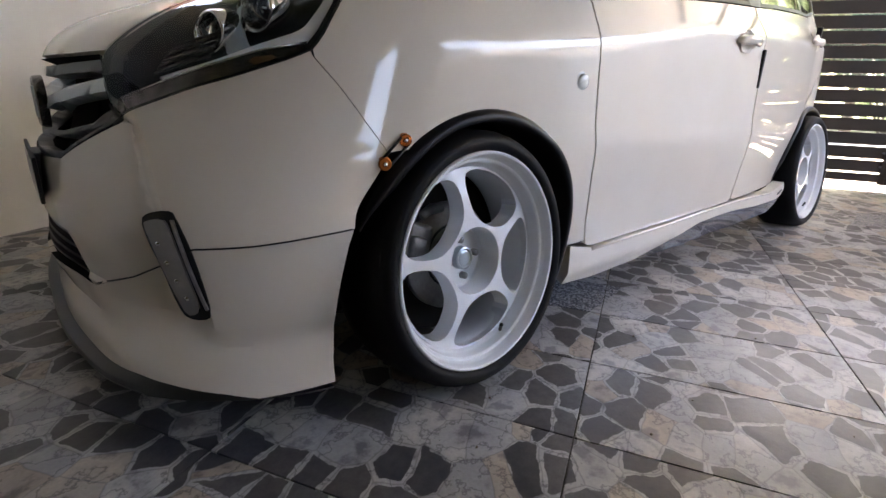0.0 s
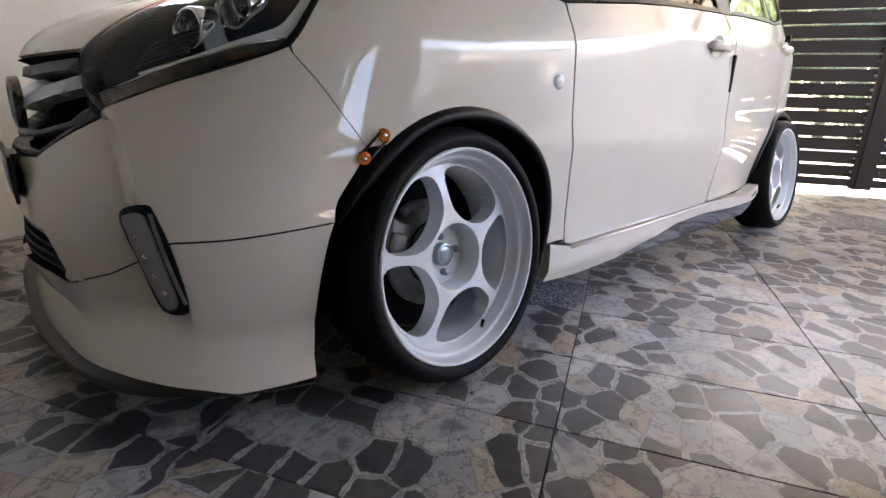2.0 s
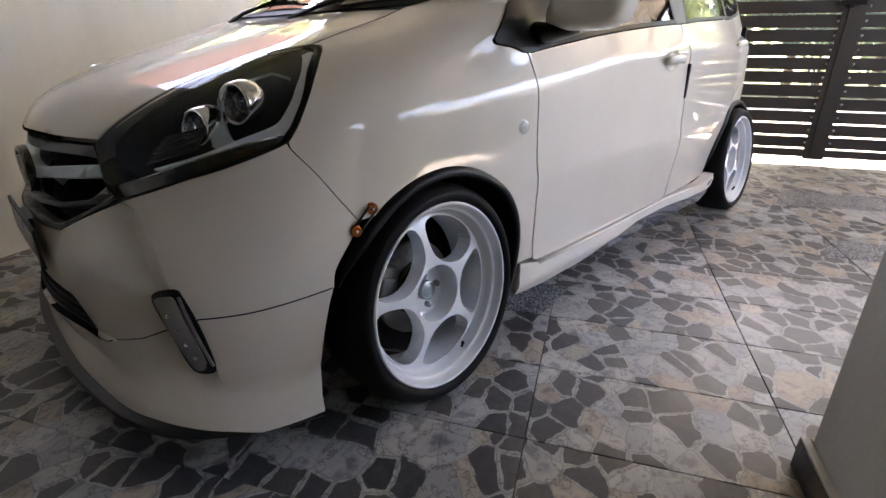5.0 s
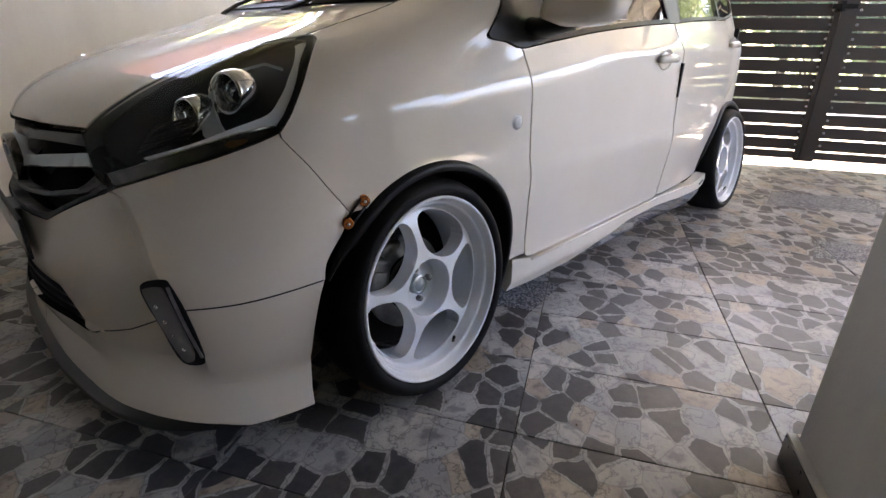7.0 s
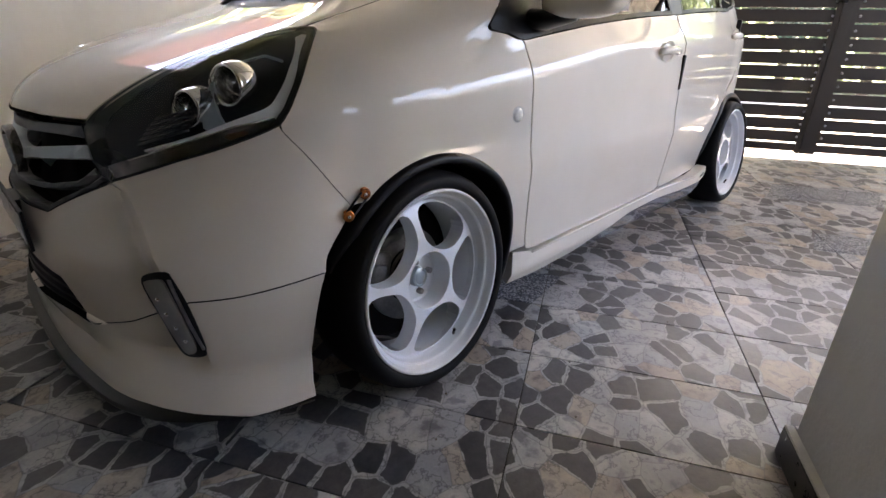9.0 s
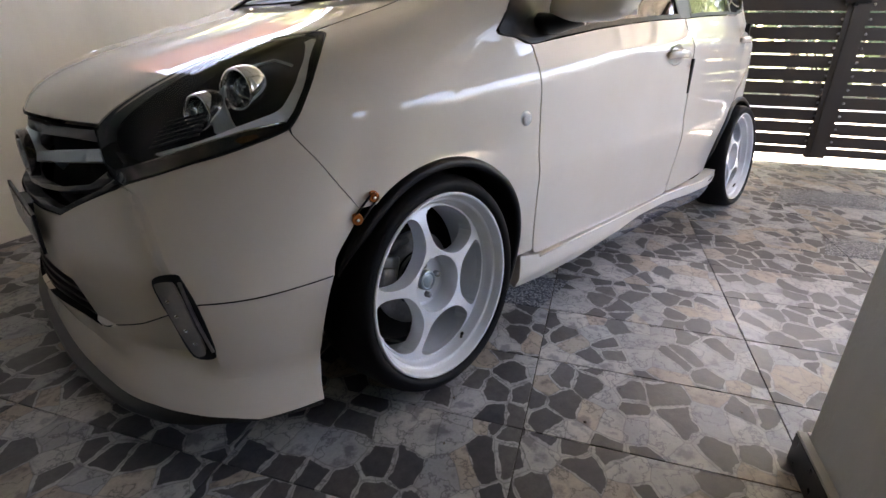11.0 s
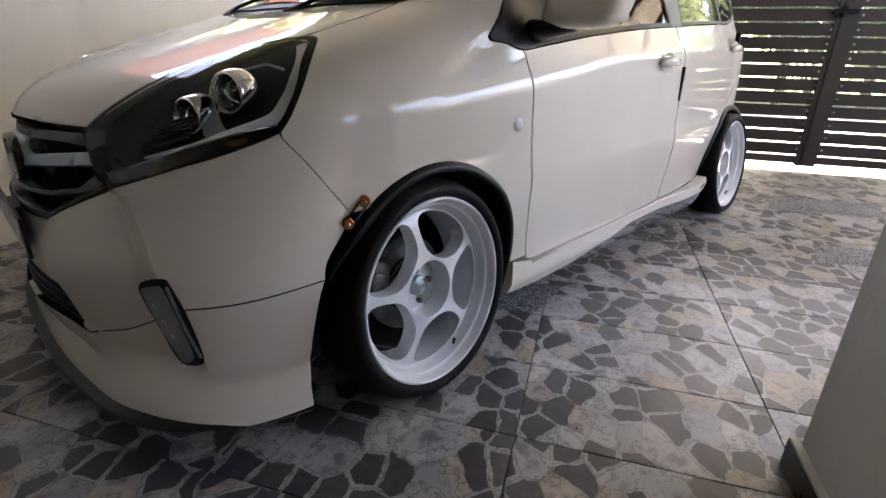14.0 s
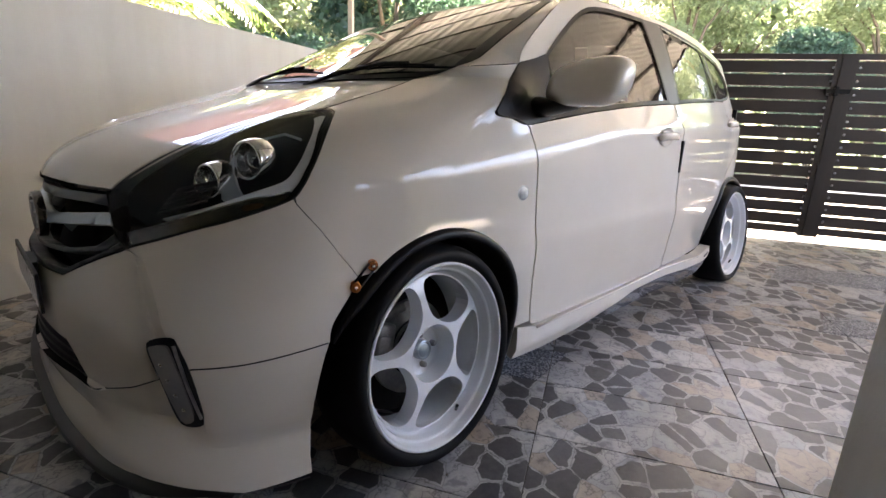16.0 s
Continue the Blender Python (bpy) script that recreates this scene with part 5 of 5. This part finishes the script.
def wheel(m, spin, label):
    w = base("wheel", m, label, "wheel")
    w.parent = car
    turn = Matrix.Rotation(radians(-spin), 4, "Y")
    tyre = lathe([(0.2400, 0.016), (0.2440, 0.006), (0.2485, -0.004), (0.256, -0.011), (0.268, -0.012), (0.278, -0.005), (0.285, 0.008), (0.2895, 0.022), (0.2915, 0.05), (0.292, 0.09), (0.2915, 0.13), (0.287, 0.158), (0.27, 0.178), (0.235, 0.172), (0.21, 0.16)], 96)
    part("tyre", tyre, RUBBER, w, "black low-profile tyre")
    rim = lathe([(0.233, 0.012), (0.2440, 0.006), (0.2468, 0.001), (0.2457, -0.004), (0.2425, -0.006), (0.2390, -0.0045), (0.2362, 0.0005), (0.2342, 0.008), (0.2322, 0.0155), (0.2290, 0.0195), (0.2250, 0.0208), (0.2225, 0.0235),
                 (0.2208, 0.030), (0.2192, 0.040), (0.2165, 0.047), (0.2125, 0.052), (0.209, 0.060), (0.204, 0.075), (0.199, 0.12), (0.208, 0.165), (0.228, 0.17)], 96)
    rm = part("rim", rim, RIM_PAINT, w, "white painted alloy rim")
    sp = part("spoke_star", spokes(), RIM_PAINT, w, "white five-spoke wheel centre")
    sp.matrix_basis = turn
    bowl = lathe([(0.0805, 0.0760), (0.0805, 0.0312), (0.0792, 0.0298), (0.0776, 0.0305), (0.0755, 0.0420), (0.0725, 0.0720), (0.0700, 0.0805), (0.0640, 0.0840), (0.0200, 0.0850)], 64)
    part("hub_bowl", bowl, RIM_PAINT, w, "sunken round hub face")
    cap = lathe([(1e-5, 0.0665), (0.014, 0.0665), (0.019, 0.0685), (0.0225, 0.066), (0.0265, 0.0675), (0.028, 0.088)], 36)
    part("hub_cap", cap, SILVER, w, "small metal centre cap")
    for k in range(4):
        nut = lathe([(1e-5, 0.067), (0.005, 0.068), (0.0085, 0.071), (0.009, 0.088)], 8)
        bmesh.ops.transform(nut, matrix=Matrix.Rotation(radians(-spin + 22 - 90 * k), 4, "Y") @ pose(0.044, 0, 0), verts=nut.verts)
        part("wheel_nut", nut, STEEL, w, "steel wheel nut")
    disc = lathe([(0.04, 0.107), (0.07, 0.108), (0.072, 0.116), (0.128, 0.116), (0.128, 0.136), (0.06, 0.136)], 64)
    part("brake_disc", disc, CASTING, w, "steel brake disc")
    cal = bmesh.new()
    box(cal, (-0.155, 0.072, -0.05), (-0.085, 0.14, 0.06), 0.012)
    box(cal, (-0.150, 0.060, -0.02), (-0.105, 0.08, 0.03), 0.008)
    tube(cal, [(-0.12, 0.085, 0.075), (-0.10, 0.082, 0.095), (-0.07, 0.082, 0.105)], 0.012, 8)
    bmesh.ops.transform(cal, matrix=Matrix.Rotation(radians(18), 4, "Y") @ pose(0, 0.022, 0), verts=cal.verts)
    part("brake_caliper", cal, CASTING, w, "grey cast brake caliper")
    valve = tube(bmesh.new(), [(0.0, 0.030, 0.207), (0.0, 0.022, 0.192), (0.0, 0.018, 0.186)], [0.0045, 0.004, 0.005], 8)
    bmesh.ops.transform(valve, matrix=Matrix.Rotation(radians(158), 4, "Y"), verts=valve.verts)
    part("valve", valve, BLACK, w, "short tyre valve")
    part("hub_plate", lathe([(1e-5, 0.106), (0.06, 0.106), (0.075, 0.115), (0.10, 0.145), (0.19, 0.162)], 48), HOLLOW_BLACK, w, "dark hub behind the spokes")
    return w


CAMBER = -6.0
_f = wheel(pose(0.028, -0.006, 0.292, 0, 0, 2.5) @ pose(0, 0, 0, CAMBER, 0, 0), 28.0, "white five-spoke front wheel with a thin black tyre")
_r = wheel(pose(2.455, 0.002, 0.290, CAMBER, 0, 0), 40.0, "white five-spoke rear wheel with a thin black tyre")
copy_thing(_f, pose(0.028, 2 * YC + 0.006, 0.292, 0, 0, 182.5) @ pose(0, 0, 0, CAMBER, 0, 0))
copy_thing(_r, pose(2.455, 2 * YC - 0.002, 0.290, CAMBER, 0, 180))


# ---- trees and shrubs outside ----
def foliage(rng, blobs, count, size, long=2.2):
    """Leaves as bent diamonds, thick on the outside of a set of blobs (x, y, z, radius)."""
    w = np.array([b[3] ** 2 for b in blobs])
    pick = rng.choice(len(blobs), count, p=w / w.sum())
    b = np.array(blobs)[pick]
    d = rng.normal(size=(count, 3))
    d /= np.linalg.norm(d, axis=1)[:, None]
    d[:, 2] = np.where(d[:, 2] < -0.5, -d[:, 2], d[:, 2])
    r = b[:, 3] * (1 - rng.random(count) ** 2 * 0.6) * (0.85 + 0.3 * rng.random(count))
    c = b[:, :3] + d * r[:, None] * np.array([1, 1, 0.85])
    t = rng.normal(size=(count, 3)) + d * 0.6 + np.array([0, 0, -0.5])
    t /= np.linalg.norm(t, axis=1)[:, None]
    s = np.cross(t, rng.normal(size=(count, 3)))
    s /= np.linalg.norm(s, axis=1)[:, None]
    n = np.cross(t, s)
    ln = size * (0.6 + 0.8 * rng.random(count))[:, None]
    wd = ln / long
    v = np.stack([c - t * ln / 2, c + s * wd / 2 + n * ln * 0.06, c + t * ln / 2, c - s * wd / 2 + n * ln * 0.06], axis=1).reshape(-1, 3)
    me = bpy.data.meshes.new("crown")
    me.vertices.add(len(v))
    me.vertices.foreach_set("co", v.ravel())
    me.loops.add(len(v))
    me.loops.foreach_set("vertex_index", np.arange(len(v)))
    me.polygons.add(count)
    me.polygons.foreach_set("loop_start", np.arange(count) * 4)
    me.update(calc_edges=True)
    return me


def tree(seed, u, v, height, spread, mat, label, leaves=5000, size=0.13, trunk_r=0.11):
    rng = np.random.default_rng(seed)
    t = base("tree", PORCH @ pose(u, v, -0.12), label, "tree", "trees round the plot")
    bm = bmesh.new()
    fork = height * 0.38
    tube(bm, [(0, 0, 0), (0.04, 0.02, fork * 0.5), (0.0, 0.05, fork), (0.05, 0, height * 0.7)], [trunk_r, trunk_r * 0.8, trunk_r * 0.7, trunk_r * 0.3], 9)
    blobs = [(0, 0, height * 0.78, spread * 0.5)]
    for k in range(9):
        a = k * 2.4 + rng.random()
        r = spread * (0.35 + 0.4 * rng.random())
        z = height * (0.38 + 0.5 * rng.random())
        end = (r * math.cos(a), r * math.sin(a), z)
        tube(bm, [(0.02, 0.02, fork * (0.7 + 0.3 * rng.random())), (end[0] * 0.5, end[1] * 0.5, z * 0.85), end], [trunk_r * 0.45, trunk_r * 0.3, trunk_r * 0.1], 6)
        blobs.append((*end, spread * (0.25 + 0.2 * rng.random())))
    part("trunk", bm, BARK, t, "brown trunk with limbs")
    me = foliage(rng, blobs, leaves, size)
    me.materials.append(mat)
    crown = new("crown", me)
    crown.parent = t
    return t


def shrub(seed, u, v, height, spread, mat, label, leaves=3500, size=0.10):
    rng = np.random.default_rng(seed)
    t = base("shrub", PORCH @ pose(u, v, -0.12), label, "shrub", "shrubs round the plot")
    bm = bmesh.new()
    blobs = []
    for k in range(7):
        a, r = k * 0.9 + rng.random(), spread * (0.15 + 0.4 * rng.random())
        end = (r * math.cos(a), r * math.sin(a), height * (0.35 + 0.45 * rng.random()))
        tube(bm, [(0, 0, 0), (end[0] * 0.5, end[1] * 0.5, end[2] * 0.55), end], [0.03, 0.022, 0.008], 6)
        blobs.append((*end, spread * (0.22 + 0.16 * rng.random())))
    part("stem", bm, BARK, t, "thin woody stems")
    me = foliage(rng, blobs, leaves, size)
    me.materials.append(mat)
    crown = new("crown", me)
    crown.parent = t
    return t


def palm(seed, u, v, height, mat, label):
    rng = np.random.default_rng(seed)
    t = base("palm", PORCH @ pose(u, v, -0.12), label, "palm", "palms behind the wall")
    part("trunk", tube(bmesh.new(), [(0, 0, 0), (0.03, 0, height * 0.5), (0, 0.05, height)], [0.09, 0.07, 0.06], 10), BARK, t, "ringed pale trunk")
    for k in range(11):
        a, bm = k * 2.4, bmesh.new()
        out, rise = 1.0 + 0.35 * rng.random(), 0.25 + 0.75 * rng.random()
        spine = [Vector((math.cos(a) * out * q, math.sin(a) * out * q, height + rise * q - (0.8 + 0.4 * rise) * q * q)) for q in np.linspace(0, 1, 15)]
        tube(bm, spine, [0.012 * (1 - 0.8 * i / 14) for i in range(15)], 5)
        side = Vector((-math.sin(a), math.cos(a), 0))
        for i in range(2, 15):
            for sgn in (1, -1):
                ln = 0.34 * math.sin(math.pi * (i + 2) / 18)
                for h in (0.0, 0.5):
                    p = spine[i].lerp(spine[i - 1], h)
                    d = (side * sgn + (spine[i] - spine[i - 1]).normalized() * 0.7 + Vector((0, 0, -0.25 - 0.2 * rng.random()))).normalized()
                    w = (spine[i] - spine[i - 1]).normalized() * 0.014
                    bm.faces.new([bm.verts.new(x) for x in (p - w, p + d * ln * 0.5 - w * 1.2, p + d * ln, p + d * ln * 0.5 + w * 1.2, p + w)])
        part("frond", bm, mat, t)
    return t


for _i, (_u, _v, _h, _s, _m, _l) in enumerate((
        (6.8, 3.0, 3.9, 1.6, LEAF_DARK, "dense dark green tree behind the wall"),
        (5.2, 4.9, 2.8, 1.5, LEAF_PALE, "dense pale green tree behind the wall"),
        (12.0, 0.6, 5.4, 2.0, LEAF_YELLOW, "sunlit yellow-green leafy tree beyond the gate"),
        (12.1, -1.9, 5.2, 1.8, LEAF_PALE, "bright pale green leafy tree beyond the gate"),
        (11.6, -4.1, 3.4, 1.0, LEAF_DARK, "small bluish dark green tree beyond the gate"),
        (12.4, -6.0, 5.4, 2.1, LEAF_PALE, "pale green leafy tree beyond the gate"),
        (13.5, 3.2, 6.4, 2.6, LEAF, "tall green tree beyond the gate"),
        (14.0, -3.0, 6.6, 2.8, LEAF_PALE, "tall pale green tree beyond the gate"),
        (13.6, -8.5, 6.4, 2.8, LEAF_PALE, "tall pale green tree beyond the gate"),
        # two tall trees out of view, added to block sky light from the porch
        (-3.8, 5.8, 9.4, 2.9, LEAF_DARK, "dense dark green tree behind the wall"),
        (-0.9, 6.2, 9.4, 2.9, LEAF_DARK, "unseen tall leafy tree behind the wall, closing off sky"),
        (7.7, 4.5, 4.5, 1.7, LEAF_YELLOW, "sunlit yellow-green tree behind the wall"))):
    tree(100 + _i, _u, _v, _h, _s, _m, _l, 26000 if 10 < _u < 15 else 14000 if _h > 9 else 9000, 0.085 if 10 < _u < 15 else 0.14)
for _i, (_u, _v, _h, _s, _m, _l) in enumerate((
        (11.3, -0.9, 2.5, 1.6, LEAF, "green shrub beyond the gate"),
        (11.4, -2.6, 2.4, 1.5, LEAF_DARK, "low dark green shrub beyond the gate"),
        (11.2, -4.6, 2.4, 1.5, LEAF_DARK, "dark green shrub beyond the gate"),
        (11.3, -6.6, 2.5, 1.6, LEAF, "green shrub beyond the gate"),
        (11.2, 1.0, 2.4, 1.5, LEAF, "green shrub beyond the gate"),
        (3.4, 3.6, 2.1, 1.3, LEAF, "green shrub behind the wall"),
        (5.2, 3.5, 2.2, 1.3, LEAF_DARK, "dark green shrub behind the wall"))):
    shrub(200 + _i, _u, _v, _h, _s, _m, _l, 9000 if _u > 10 else 3500, 0.07 if _u > 10 else 0.10)
# woods further off
_rng = np.random.default_rng(77)
for _name, _mat, _label, _first in (("woods", LEAF, "dense green woods behind the wall", True), ("woods", LEAF_PALE, "dense sunlit pale green woods beyond the gate", False)):
    _blobs = []
    for _k in range(80):
        _w, _d = _rng.random() * (16 if _first else 27), _rng.random() * 3
        _u, _v = (-14 + _w, 7.6 + 0.7 * _d) if _first else (15.5 + _d, 9.5 - _w)
        _blobs.append((_u, _v, 0.3 + (1.6 if _first and _w > 12 else 6.5) * _rng.random(), 1.0 + 0.8 * _rng.random()))
    _me = foliage(_rng, _blobs, 34000, 0.38)
    _me.materials.append(_mat)
    _wood = new(_name, _me)
    _wood.matrix_world = PORCH
    tagged(_wood, _label, "woods", kind="stuff")
palm(301, 2.35, 3.6, 1.75, LEAF_YELLOW, "small palm with yellow-green fronds behind the wall")
palm(302, 3.5, 4.3, 2.1, LEAF, "small palm with green fronds behind the wall")

# ---- floor tiles, one object a tile ----
TU, TV = 0.3155, 0.63
_bm = boxed((0.0016, 0.0016, -0.009), (TU - 0.0016, TV - 0.0016, 0.0), 0.0012)
_first = part("tile", _bm, TILE, floor, smooth_faces=False)
_mesh = _first.data
_first.location = (0.207 - TU * 0, -0.259, 0)
_us = [0.207 + TU * k for k in range(-9, 11)]
_vs = [-0.259 + TV * k for k in range(-4, 4)]
for _u in _us:
    for _v in _vs:
        if (abs(_u - 0.207) < 0.01 and abs(_v + 0.259) < 0.01) or _v + TV < V0 or _u + TU > 3.72:
            continue
        _o = new("tile", _mesh)
        _o.parent, _o.location = floor, (_u, _v, 0)

# grit and crumbs on the tiles
_rng = np.random.default_rng(5)
_bm = bmesh.new()
for _k in range(46):
    _r = 0.0012 + 0.0022 * _rng.random()
    bmesh.ops.create_icosphere(_bm, subdivisions=1, radius=_r, matrix=Matrix.Translation((-0.6 + 3.6 * _rng.random(), -0.85 + 1.1 * _rng.random(), _r * 0.5)) @ Matrix.Diagonal((1.5, 1.0, 0.6, 1)))
grit = part("grit", _bm, BARK)
grit.matrix_world = PORCH
tagged(grit, "scattered dark crumbs of dirt on the tiles", "grit", kind="stuff")
